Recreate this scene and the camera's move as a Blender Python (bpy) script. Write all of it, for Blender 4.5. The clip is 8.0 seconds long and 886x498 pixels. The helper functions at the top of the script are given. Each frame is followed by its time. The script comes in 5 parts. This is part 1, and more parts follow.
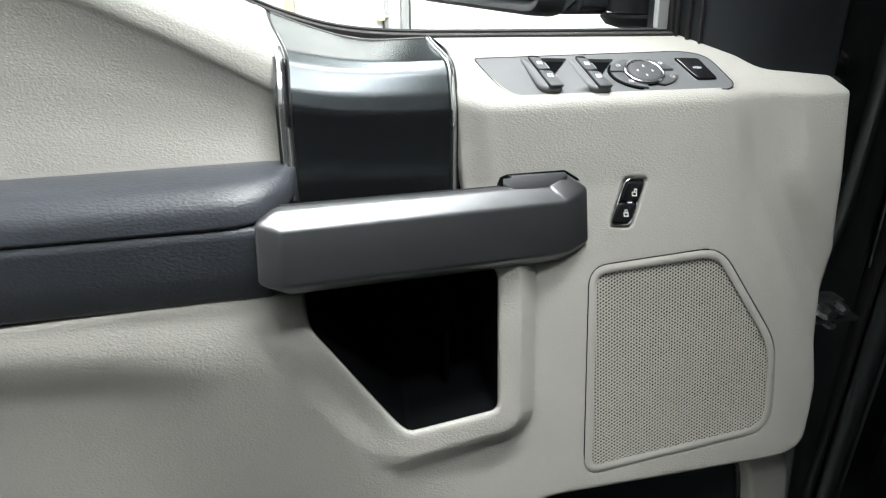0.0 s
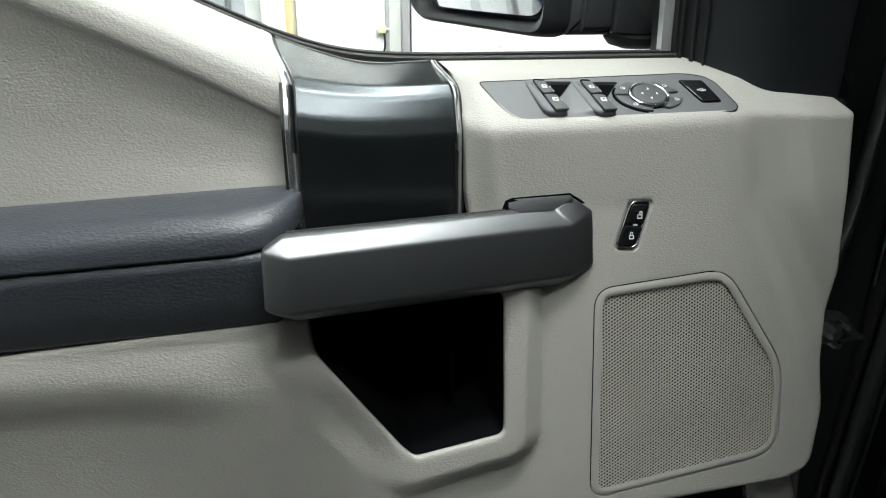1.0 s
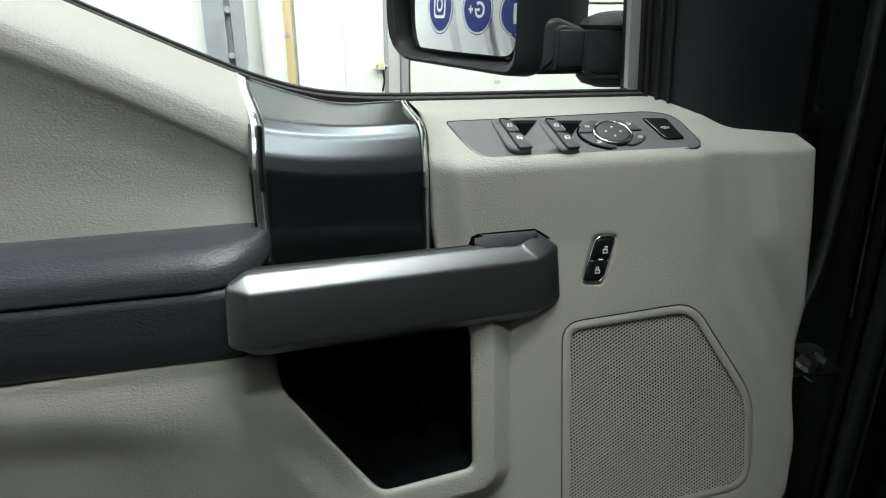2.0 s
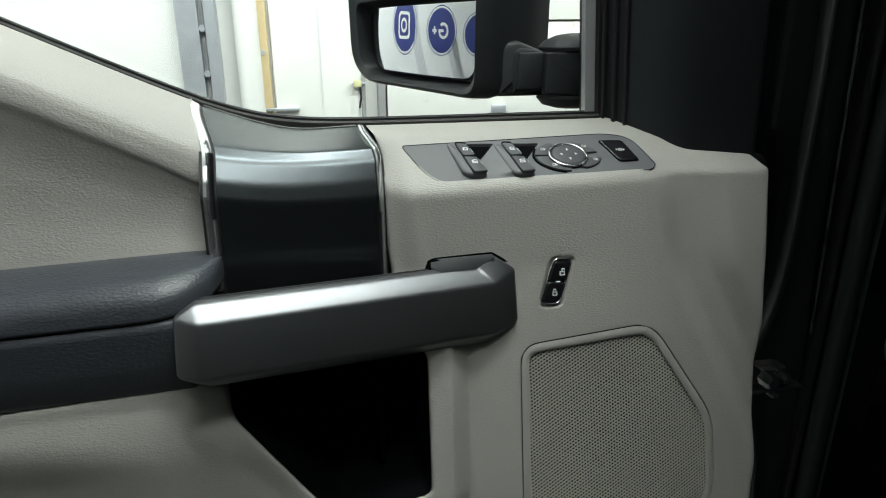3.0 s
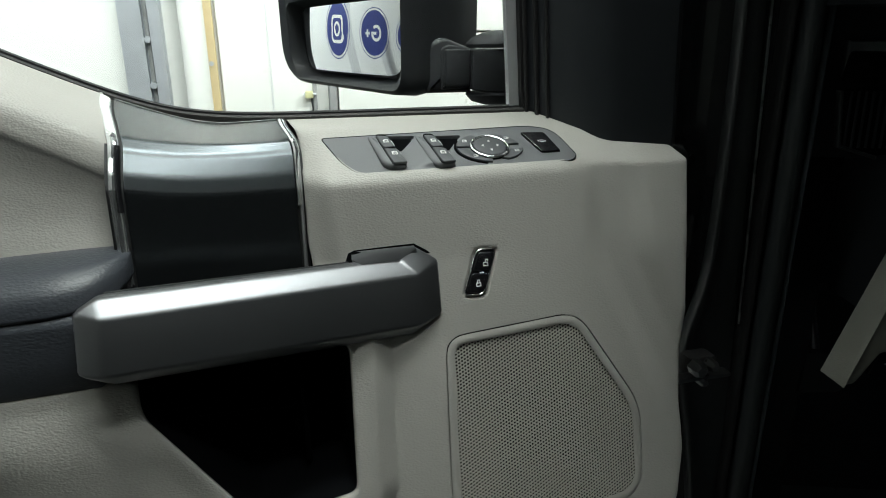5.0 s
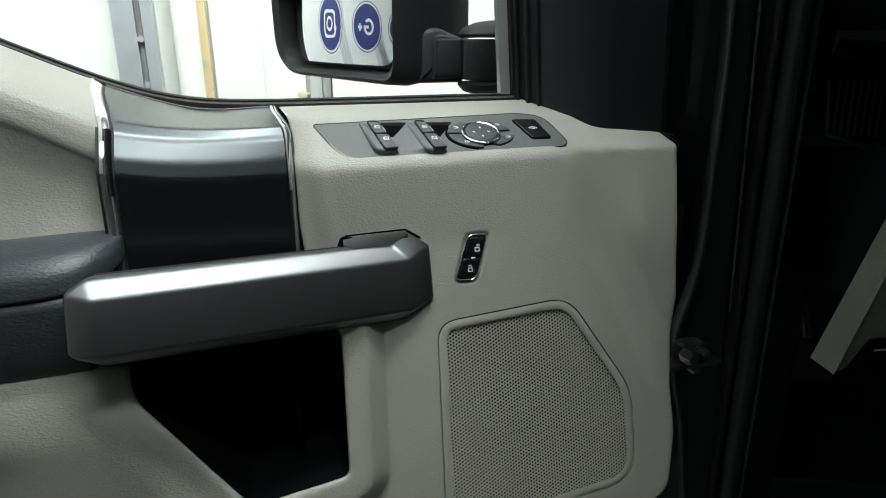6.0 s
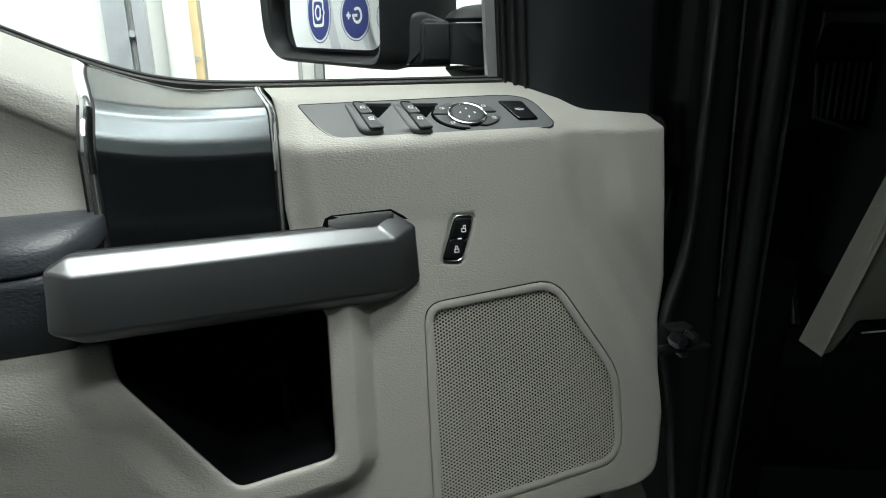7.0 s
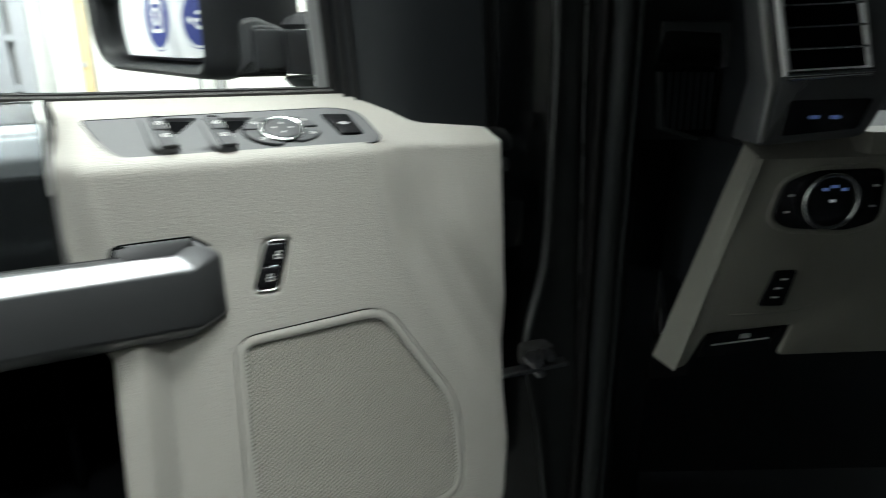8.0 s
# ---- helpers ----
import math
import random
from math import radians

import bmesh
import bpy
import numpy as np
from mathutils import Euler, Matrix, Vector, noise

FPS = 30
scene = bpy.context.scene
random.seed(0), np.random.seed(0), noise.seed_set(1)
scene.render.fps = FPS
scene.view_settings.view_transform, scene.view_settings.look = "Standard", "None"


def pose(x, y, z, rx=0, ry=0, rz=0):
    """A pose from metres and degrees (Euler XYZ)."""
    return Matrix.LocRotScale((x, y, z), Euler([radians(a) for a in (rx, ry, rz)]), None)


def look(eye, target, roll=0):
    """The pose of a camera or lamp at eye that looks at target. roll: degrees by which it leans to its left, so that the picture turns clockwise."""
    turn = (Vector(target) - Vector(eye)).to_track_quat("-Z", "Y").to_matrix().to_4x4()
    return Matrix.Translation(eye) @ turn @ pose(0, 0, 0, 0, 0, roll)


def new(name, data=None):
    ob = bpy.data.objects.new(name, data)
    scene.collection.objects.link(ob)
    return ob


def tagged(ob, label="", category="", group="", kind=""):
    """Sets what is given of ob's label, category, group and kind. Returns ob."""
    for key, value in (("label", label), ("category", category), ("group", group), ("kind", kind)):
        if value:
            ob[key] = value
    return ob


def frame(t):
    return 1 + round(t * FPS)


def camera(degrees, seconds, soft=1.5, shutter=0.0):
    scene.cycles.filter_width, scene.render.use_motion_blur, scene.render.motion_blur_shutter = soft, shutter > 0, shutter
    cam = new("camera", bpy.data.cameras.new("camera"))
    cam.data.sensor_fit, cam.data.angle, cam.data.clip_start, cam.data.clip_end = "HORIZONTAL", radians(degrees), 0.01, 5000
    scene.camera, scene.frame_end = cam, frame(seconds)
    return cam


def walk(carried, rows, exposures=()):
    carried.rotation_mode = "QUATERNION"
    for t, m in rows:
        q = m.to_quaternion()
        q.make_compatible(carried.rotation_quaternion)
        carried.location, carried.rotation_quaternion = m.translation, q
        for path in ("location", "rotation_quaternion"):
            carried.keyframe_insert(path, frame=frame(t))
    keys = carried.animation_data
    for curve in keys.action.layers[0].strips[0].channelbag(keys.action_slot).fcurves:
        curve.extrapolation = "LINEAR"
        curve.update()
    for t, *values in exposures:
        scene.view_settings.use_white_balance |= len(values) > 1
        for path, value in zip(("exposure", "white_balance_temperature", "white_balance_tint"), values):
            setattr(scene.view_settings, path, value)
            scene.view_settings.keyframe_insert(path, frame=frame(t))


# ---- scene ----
cam = camera(68.7, 8.0, soft=1.0, shutter=0.5)
PATH = [
    (0, (-0.01, 0.02, 1.458), (0.318, 1.812, 0.634), 0.6),
    (0.5, (-0.028, 0.033, 1.472), (0.325, 1.819, 0.645), 0.7),
    (1, (-0.014, 0.027, 1.47), (0.316, 1.83, 0.67), 0.5),
    (1.5, (0.004, 0.012, 1.472), (0.313, 1.841, 0.724), 0.2),
    (3, (0.045, 0.011, 1.486), (0.414, 1.86, 0.817), -0.2),
    (3.5, (0.058, 0.004, 1.48), (0.463, 1.851, 0.827), -0.2),
    (4, (0.073, 0.002, 1.475), (0.51, 1.845, 0.833), -0.3),
    (4.5, (0.079, 0.001, 1.469), (0.545, 1.84, 0.836), -0.3),
    (5, (0.082, 0.0, 1.465), (0.564, 1.836, 0.836), -0.3),
    (6.5, (0.085, -0.011, 1.44), (0.587, 1.822, 0.82), -0.4),
    (7, (0.091, -0.013, 1.433), (0.601, 1.817, 0.808), -0.4),
    (7.5, (0.121, -0.02, 1.44), (0.652, 1.802, 0.809), -0.4),
    (7.6, (0.139, -0.021, 1.442), (0.676, 1.799, 0.81), -0.6),
    (7.7, (0.155, -0.019, 1.443), (0.707, 1.796, 0.809), -0.5),
    (7.8, (0.17, -0.015, 1.44), (0.761, 1.79, 0.813), -0.3),
    (7.9, (0.189, -0.007, 1.438), (0.83, 1.782, 0.816), -0.3),
    (8, (0.205, 0.002, 1.435), (0.909, 1.772, 0.824), -0.1),
]
EXPOSURES = [(0.0, 0.72, 6500, 8), (0.5, 0.58, 6500, 7), (1.0, 0.14, 6500, 5), (1.5, -0.14, 6500, 3), (3.0, -0.54, 6500, 1), (4.0, -0.62, 6500, 1), (5.0, -0.52, 6500, 1), (7.0, -0.22, 6500, 1), (7.5, 0.04, 6500, 1), (8.0, 0.27, 6500, 2)]
SIGNS = [(-0.82, 1.55, 0.28, "square"), (-0.01, 1.51, 0.255, "ring"), (0.68, 1.475, 0.255, "bar")]
walk(cam, [(t, look(eye, target, roll)) for t, eye, target, roll in PATH], EXPOSURES)

# ---- light: a workshop lit by rows of ceiling tubes ----
world = bpy.data.worlds.new("workshop_world")
scene.world = world
world.use_nodes = True
world.node_tree.nodes["Background"].inputs["Color"].default_value = (0.9, 0.95, 1.0, 1)
world.node_tree.nodes["Background"].inputs["Strength"].default_value = 0.02
# ceiling tubes: x, y, watts, tilt towards the north wall, watts thrown up at the ceiling
# first two inferred from paired highlights; others unseen, added for banner, wall, dash
TUBES = [(0.52, -0.3, 19, 0, 40), (0.25, 0.42, 27, 0, 30), (-1.9, 1.15, 5, 0, 0), (-1.5, 1.7, 68, 58, 0), (0.5, 1.7, 72, 58, 0), (2.4, 1.7, 92, 36, 0)]
CEILING_Z = 4.0
TUBE_Z = 3.1


# ---- materials ----
def tree(name):
    m = bpy.data.materials.new(name)
    m.use_nodes = True
    return m, m.node_tree.nodes, m.node_tree.links


def surface(name, colour, rough, metal=0.0, vary=0.06, scale=30.0, bump=0.0, bump_scale=400.0, stretch=(1, 1, 1),
            coat=0.0, spec=0.5, rough_vary=0.08, cells=0.0, fine=0.0, speck=None):
    """A surface with a base colour, stains at one scale and grain at another."""
    m, nodes, links = tree(name)
    b = nodes["Principled BSDF"]
    b.inputs["Metallic"].default_value = metal
    b.inputs["Specular IOR Level"].default_value = spec
    b.inputs["Coat Weight"].default_value = coat
    co = nodes.new("ShaderNodeTexCoord")
    stain = nodes.new("ShaderNodeTexNoise")
    stain.inputs["Scale"].default_value = scale
    stain.inputs["Detail"].default_value = 5
    links.new(co.outputs["Object"], stain.inputs["Vector"])
    ramp = nodes.new("ShaderNodeMix")
    ramp.data_type = "RGBA"
    lo = [c * (1 - vary) for c in colour]
    hi = [min(1, c * (1 + vary)) for c in colour]
    ramp.inputs[6].default_value = (*lo, 1)
    ramp.inputs[7].default_value = (*hi, 1)
    links.new(stain.outputs["Fac"], ramp.inputs[0])
    last = ramp.outputs[2]
    if speck:
        dots = nodes.new("ShaderNodeTexNoise")
        dots.inputs["Scale"].default_value = speck[0]
        dots.inputs["Detail"].default_value = 2
        links.new(co.outputs["Object"], dots.inputs["Vector"])
        mr = nodes.new("ShaderNodeMapRange")
        mr.inputs[1].default_value, mr.inputs[2].default_value = speck[1], speck[1] + 0.05
        links.new(dots.outputs["Fac"], mr.inputs[0])
        mx = nodes.new("ShaderNodeMix")
        mx.data_type = "RGBA"
        mx.inputs[7].default_value = (*speck[2], 1)
        links.new(mr.outputs[0], mx.inputs[0])
        links.new(last, mx.inputs[6])
        last = mx.outputs[2]
    links.new(last, b.inputs["Base Color"])
    mr = nodes.new("ShaderNodeMapRange")
    mr.inputs[3].default_value = max(0.0, rough - rough_vary)
    mr.inputs[4].default_value = min(1.0, rough + rough_vary)
    links.new(stain.outputs["Fac"], mr.inputs[0])
    links.new(mr.outputs[0], b.inputs["Roughness"])
    if bump:
        mp = nodes.new("ShaderNodeMapping")
        mp.inputs["Scale"].default_value = stretch
        links.new(co.outputs["Object"], mp.inputs["Vector"])
        grain = nodes.new("ShaderNodeTexNoise")
        grain.inputs["Scale"].default_value = bump_scale
        grain.inputs["Detail"].default_value = 0.6
        grain.inputs["Distortion"].default_value = 0.35
        links.new(mp.outputs[0], grain.inputs["Vector"])
        height = grain.outputs["Fac"]
        if cells:
            vor = nodes.new("ShaderNodeTexVoronoi")
            vor.feature = "SMOOTH_F1"
            vor.inputs["Scale"].default_value = cells
            links.new(mp.outputs[0], vor.inputs["Vector"])
            add = nodes.new("ShaderNodeMath")
            add.operation = "ADD"
            links.new(height, add.inputs[0])
            links.new(vor.outputs["Distance"], add.inputs[1])
            height = add.outputs[0]
        bp = nodes.new("ShaderNodeBump")
        bp.inputs["Strength"].default_value = bump
        bp.inputs["Distance"].default_value = 0.001
        links.new(height, bp.inputs["Height"])
        links.new(bp.outputs[0], b.inputs["Normal"])
    return m


def lit(name, colour, strength):
    m, nodes, links = tree(name)
    b = nodes["Principled BSDF"]
    b.inputs["Base Color"].default_value = (*colour, 1)
    b.inputs["Emission Color"].default_value = (*colour, 1)
    b.inputs["Emission Strength"].default_value = strength
    return m


BEIGE = (0.455, 0.443, 0.412)
grained_beige = surface("grained_beige_vinyl", BEIGE, 0.50, vary=0.03, scale=9, bump=0.28, bump_scale=560,
                        stretch=(0.62, 1, 1.1), cells=780, spec=0.4)
smooth_beige = surface("moulded_beige_plastic", BEIGE, 0.5, vary=0.03, scale=9, bump=0.22, bump_scale=420, cells=700, spec=0.4)
# door beige made darker: the cab's shade is put into the dash colour
shaded_dash_beige = surface("moulded_beige_in_shade", (0.262, 0.256, 0.229), 0.48, vary=0.04, scale=9, bump=0.22, bump_scale=420, cells=700, spec=0.4)
channel_metal = surface("brushed_channel_metal", (0.50, 0.51, 0.52), 0.4, metal=0.3, vary=0.06, scale=30)
grille_beige = surface("grille_beige_plastic", (0.46, 0.44, 0.40), 0.55, vary=0.04, scale=25, spec=0.35)
dash_charcoal = surface("charcoal_dash_plastic", (0.105, 0.109, 0.115), 0.42, vary=0.1, scale=14, bump=0.25, bump_scale=1300)
boot_gloss = surface("shiny_black_rubber", (0.05, 0.05, 0.052), 0.22, vary=0.2, scale=60)
silver_lip = surface("worn_shiny_lip", (0.12, 0.125, 0.13), 0.28, metal=0.3, vary=0.3, scale=30)
black_leather = surface("black_grained_vinyl", (0.052, 0.057, 0.068), 0.38, vary=0.15, scale=12, bump=0.26, bump_scale=540,
                        stretch=(0.55, 1, 1.1), cells=620, spec=0.5)
graphite = surface("graphite_satin_paint", (0.072, 0.080, 0.086), 0.25, metal=0.85, vary=0.03, scale=60, rough_vary=0.02, coat=0.05)
graphite.node_tree.nodes["Principled BSDF"].inputs["Coat Roughness"].default_value = 0.10
silver_handle = surface("warm_grey_satin_paint", (0.215, 0.219, 0.231), 0.38, metal=0.92, vary=0.02, scale=60, rough_vary=0.015)
chrome = surface("bright_chrome", (0.90, 0.91, 0.92), 0.16, metal=0.92, vary=0.02, scale=40, rough_vary=0.03)
satin_chrome = surface("satin_chrome", (0.9, 0.9, 0.91), 0.2, metal=1.0, vary=0.02, scale=40, rough_vary=0.03)
black_plastic = surface("black_grained_plastic", (0.027, 0.028, 0.031), 0.5, vary=0.15, scale=30, bump=0.25, bump_scale=900, spec=0.4)
soft_black = surface("soft_black_plastic", (0.026, 0.029, 0.033), 0.52, vary=0.12, scale=8, bump=0.15, bump_scale=1500, spec=0.22)
# handle paint darkened for the mount, whose shading is put into this grey
mount_shade_grey = surface("satin_grey_mount_shade", (0.115, 0.117, 0.122), 0.42, metal=0.2, vary=0.04, scale=40)
switch_grey = surface("dark_grey_switch_plastic", (0.085, 0.088, 0.095), 0.45, vary=0.06, scale=40, bump=0.12, bump_scale=1800)
bezel_grey = surface("grey_bezel_plastic", (0.145, 0.150, 0.157), 0.46, vary=0.05, scale=40, bump=0.12, bump_scale=1600)
gloss_black = surface("gloss_black_plastic", (0.012, 0.012, 0.014), 0.16, vary=0.1, scale=40)
# near-zero black that puts the shade of recesses and gaps into the colour
pit_black = surface("recess_shade_black", (0.0035, 0.0038, 0.0045), 0.8, vary=0.2, scale=20, bump=0.2, bump_scale=700, spec=0.03)
rubber = surface("black_rubber", (0.018, 0.018, 0.019), 0.55, vary=0.2, scale=60, bump=0.3, bump_scale=1200, spec=0.4)
worn_rubber = surface("dusty_black_rubber", (0.02, 0.019, 0.018), 0.6, vary=0.3, scale=90, bump=0.5, bump_scale=900,
                      speck=(520, 0.69, (0.16, 0.15, 0.13)))
jamb_rubber = surface("dusty_grey_black_rubber", (0.038, 0.041, 0.042), 0.42, vary=0.25, scale=40, bump=0.25, bump_scale=700, spec=0.5)
jamb_plastic = surface("charcoal_grained_plastic", (0.034, 0.038, 0.040), 0.40, vary=0.15, scale=12, bump=0.2, bump_scale=1400, spec=0.5)
silver_paint = surface("satin_silver_paint", (0.84, 0.85, 0.86), 0.3, metal=0.1, vary=0.03, scale=50)
arm_grey = surface("weathered_black_plastic", (0.05, 0.051, 0.056), 0.5, vary=0.12, scale=18, bump=0.3, bump_scale=800, spec=0.4)
body_paint = surface("black_body_paint", (0.010, 0.011, 0.012), 0.22, vary=0.15, scale=10, coat=0.5)
white_print = surface("white_print", (0.80, 0.80, 0.78), 0.5, vary=0.02)
steel_bolt = surface("oiled_steel", (0.35, 0.35, 0.36), 0.3, metal=1.0, vary=0.2, scale=120)
white_wall_paint = surface("white_wall_paint", (0.80, 0.80, 0.77), 0.6, vary=0.04, scale=2.2, bump=0.2, bump_scale=60)
dark_wall_paint = surface("grey_wall_paint", (0.04, 0.042, 0.045), 0.6, vary=0.1, scale=2.0, bump=0.2, bump_scale=60)
white_door_paint = surface("white_door_paint", (0.80, 0.80, 0.76), 0.5, vary=0.06, scale=3.5, bump=0.15, bump_scale=90,
                           speck=(14, 0.68, (0.55, 0.53, 0.48)))
galvanised = surface("galvanised_steel", (0.56, 0.58, 0.62), 0.42, metal=0.6, vary=0.15, scale=22)
grey_weather = surface("grey_weather_strip", (0.30, 0.30, 0.30), 0.6, vary=0.12, scale=18)
satin_grey = surface("satin_grey_plastic", (0.30, 0.30, 0.30), 0.4, vary=0.04, scale=40)
pine = surface("yellow_pine_board", (0.68, 0.54, 0.31), 0.6, vary=0.18, scale=7, bump=0.3, bump_scale=50, stretch=(6, 6, 0.4))
concrete = surface("sealed_concrete", (0.07, 0.07, 0.07), 0.45, vary=0.15, scale=1.5, bump=0.3, bump_scale=40)
mirror_silver = surface("mirror_silvering", (0.90, 0.91, 0.92), 0.01, metal=1.0, vary=0.0, rough_vary=0.0)
banner_vinyl = surface("white_banner_vinyl", (0.74, 0.75, 0.76), 0.5, vary=0.05, scale=3)
banner_blue = surface("navy_blue_print", (0.035, 0.05, 0.21), 0.5, vary=0.06, scale=6)
banner_grey = surface("pale_grey_print", (0.55, 0.56, 0.59), 0.5, vary=0.06, scale=6)
brass_yellow = surface("yellowed_latch_plastic", (0.62, 0.60, 0.34), 0.5, vary=0.1, scale=30)
blue_glow = lit("blue_backlight", (0.25, 0.38, 0.9), 0.07)
white_glow = lit("white_backlight", (0.85, 0.92, 1.0), 0.15)
tube_glow = lit("lamp_diffuser", (1.0, 1.0, 0.97), 6.0)


def clear_glass(name):
    m, nodes, links = tree(name)
    b = nodes["Principled BSDF"]
    b.inputs["Base Color"].default_value = (0.97, 0.99, 0.98, 1)
    b.inputs["Roughness"].default_value = 0.0
    b.inputs["Transmission Weight"].default_value = 1.0
    b.inputs["IOR"].default_value = 1.45
    return m


glass = clear_glass("window_glass")


# ---- mesh tools ----
def thing(name, at, label, category, turn=0.0, group="", kind=""):
    ob = new(name)
    ob.empty_display_size = 0.05
    ob.matrix_world = pose(*at, 0, 0, turn)
    bpy.context.view_layer.update()
    return tagged(ob, label, category, group, kind)


def finish(ob, material, angle=38):
    me = ob.data
    me.materials.append(material)
    me.polygons.foreach_set("use_smooth", [True] * len(me.polygons))
    me.set_sharp_from_angle(angle=radians(angle))
    return ob


def part(name, bm, material, parent, label="", angle=38, world=True):
    """Links a bmesh as one mesh object under a thing or part; its vertices are given in the world (or in the thing's own frame)."""
    me = bpy.data.meshes.new(name)
    bmesh.ops.recalc_face_normals(bm, faces=bm.faces)
    if parent and world:
        bm.transform(root_pose(parent).inverted())
    bm.to_mesh(me)
    bm.free()
    ob = new(name, me)
    if parent:
        ob.parent = parent
    finish(ob, material, angle)
    return tagged(ob, label)


def root_pose(ob):
    while ob.parent:
        ob = ob.parent
    return ob.matrix_world


def solid(name, bm, material, label, category, kind="", group="", angle=38):
    return tagged(part(name, bm, material, None, "", angle), label, category, group, kind)


def from_arrays(verts, faces):
    bm = bmesh.new()
    vs = [bm.verts.new(v) for v in verts]
    for f in faces:
        if len(set(f)) > 2:
            try:
                bm.faces.new([vs[i] for i in f])
            except ValueError:
                pass
    return bm


def box(lo, hi, bevel=0.0, segments=2):
    bm = bmesh.new()
    bmesh.ops.create_cube(bm, size=1.0)
    for v in bm.verts:
        v.co = Vector([(lo[i] + hi[i]) / 2 + v.co[i] * (hi[i] - lo[i]) for i in range(3)])
    if bevel:
        bmesh.ops.bevel(bm, geom=bm.edges[:], offset=bevel, segments=segments, affect="EDGES", profile=0.5)
    return bm


def loft(loops, cap=True, closed=True):
    """A skin over loops that have the same number of points."""
    n = len(loops[0])
    verts = [p for lp in loops for p in lp]
    faces = []
    for k in range(len(loops) - 1):
        for i in range(n if closed else n - 1):
            j = (i + 1) % n
            faces.append((k * n + i, k * n + j, (k + 1) * n + j, (k + 1) * n + i))
    if cap and closed:
        faces.append(tuple(range(n)))
        faces.append(tuple((len(loops) - 1) * n + i for i in range(n)))
    return from_arrays(verts, faces)


def tube(path, radius, sides=10, cap=True):
    """A round bar along a path; radius may be a number or one number a point."""
    path = [Vector(p) for p in path]
    loops = []
    up = Vector((0.13, 0.37, 0.92))
    for k, p in enumerate(path):
        d = (path[min(k + 1, len(path) - 1)] - path[max(k - 1, 0)]).normalized()
        a = d.cross(up).normalized()
        b = d.cross(a)
        r = radius[k] if isinstance(radius, (list, tuple)) else radius
        loops.append([p + a * r * math.cos(2 * math.pi * i / sides) + b * r * math.sin(2 * math.pi * i / sides) for i in range(sides)])
    return loft(loops, cap)


def rounded(points, radius, steps=5):
    """A closed outline with its corners rounded; radius may be one number or one a corner."""
    out = []
    n = len(points)
    for i in range(n):
        p, a, b = (np.array(points[j % n], float) for j in (i, i - 1, i + 1))
        r = radius[i] if isinstance(radius, (list, tuple)) else radius
        if r <= 0:
            out.append(tuple(p))
            continue
        la, lb = np.linalg.norm(a - p), np.linalg.norm(b - p)
        k = min(r, la * 0.48, lb * 0.48)
        pa, pb = p + (a - p) / la * k, p + (b - p) / lb * k
        for s in range(steps + 1):
            u = s / steps
            out.append(tuple((1 - u) ** 2 * pa + 2 * u * (1 - u) * p + u * u * pb))
    return out


def dense(points, step, closed=True):
    out = []
    n = len(points)
    for i in range(n if closed else n - 1):
        a, b = np.array(points[i], float), np.array(points[(i + 1) % n], float)
        k = max(1, int(np.ceil(np.linalg.norm(b - a) / step)))
        out += [tuple(a + (b - a) * j / k) for j in range(k)]
    if not closed:
        out.append(tuple(points[-1]))
    return out


def distance(pts, line, closed=True):
    """Distance of each point to a polyline, and whether it lies inside it."""
    pts = np.asarray(pts, float)
    best = np.full(len(pts), 1e9)
    inside = np.zeros(len(pts), bool)
    n = len(line)
    for i in range(n if closed else n - 1):
        a, b = np.array(line[i], float), np.array(line[(i + 1) % n], float)
        ab = b - a
        l2 = max(ab @ ab, 1e-18)
        t = np.clip(((pts - a) @ ab) / l2, 0, 1)
        best = np.minimum(best, np.linalg.norm(pts - a - t[:, None] * ab, axis=1))
        cross = (a[1] > pts[:, 1]) != (b[1] > pts[:, 1])
        with np.errstate(divide="ignore", invalid="ignore"):
            xs = a[0] + (pts[:, 1] - a[1]) * ab[0] / (ab[1] if ab[1] else 1e-18)
        inside ^= cross & (pts[:, 0] < xs)
    return best, inside


def step01(a, b, x):
    t = np.clip((np.asarray(x, float) - a) / (b - a), 0, 1)
    return t * t * (3 - 2 * t)


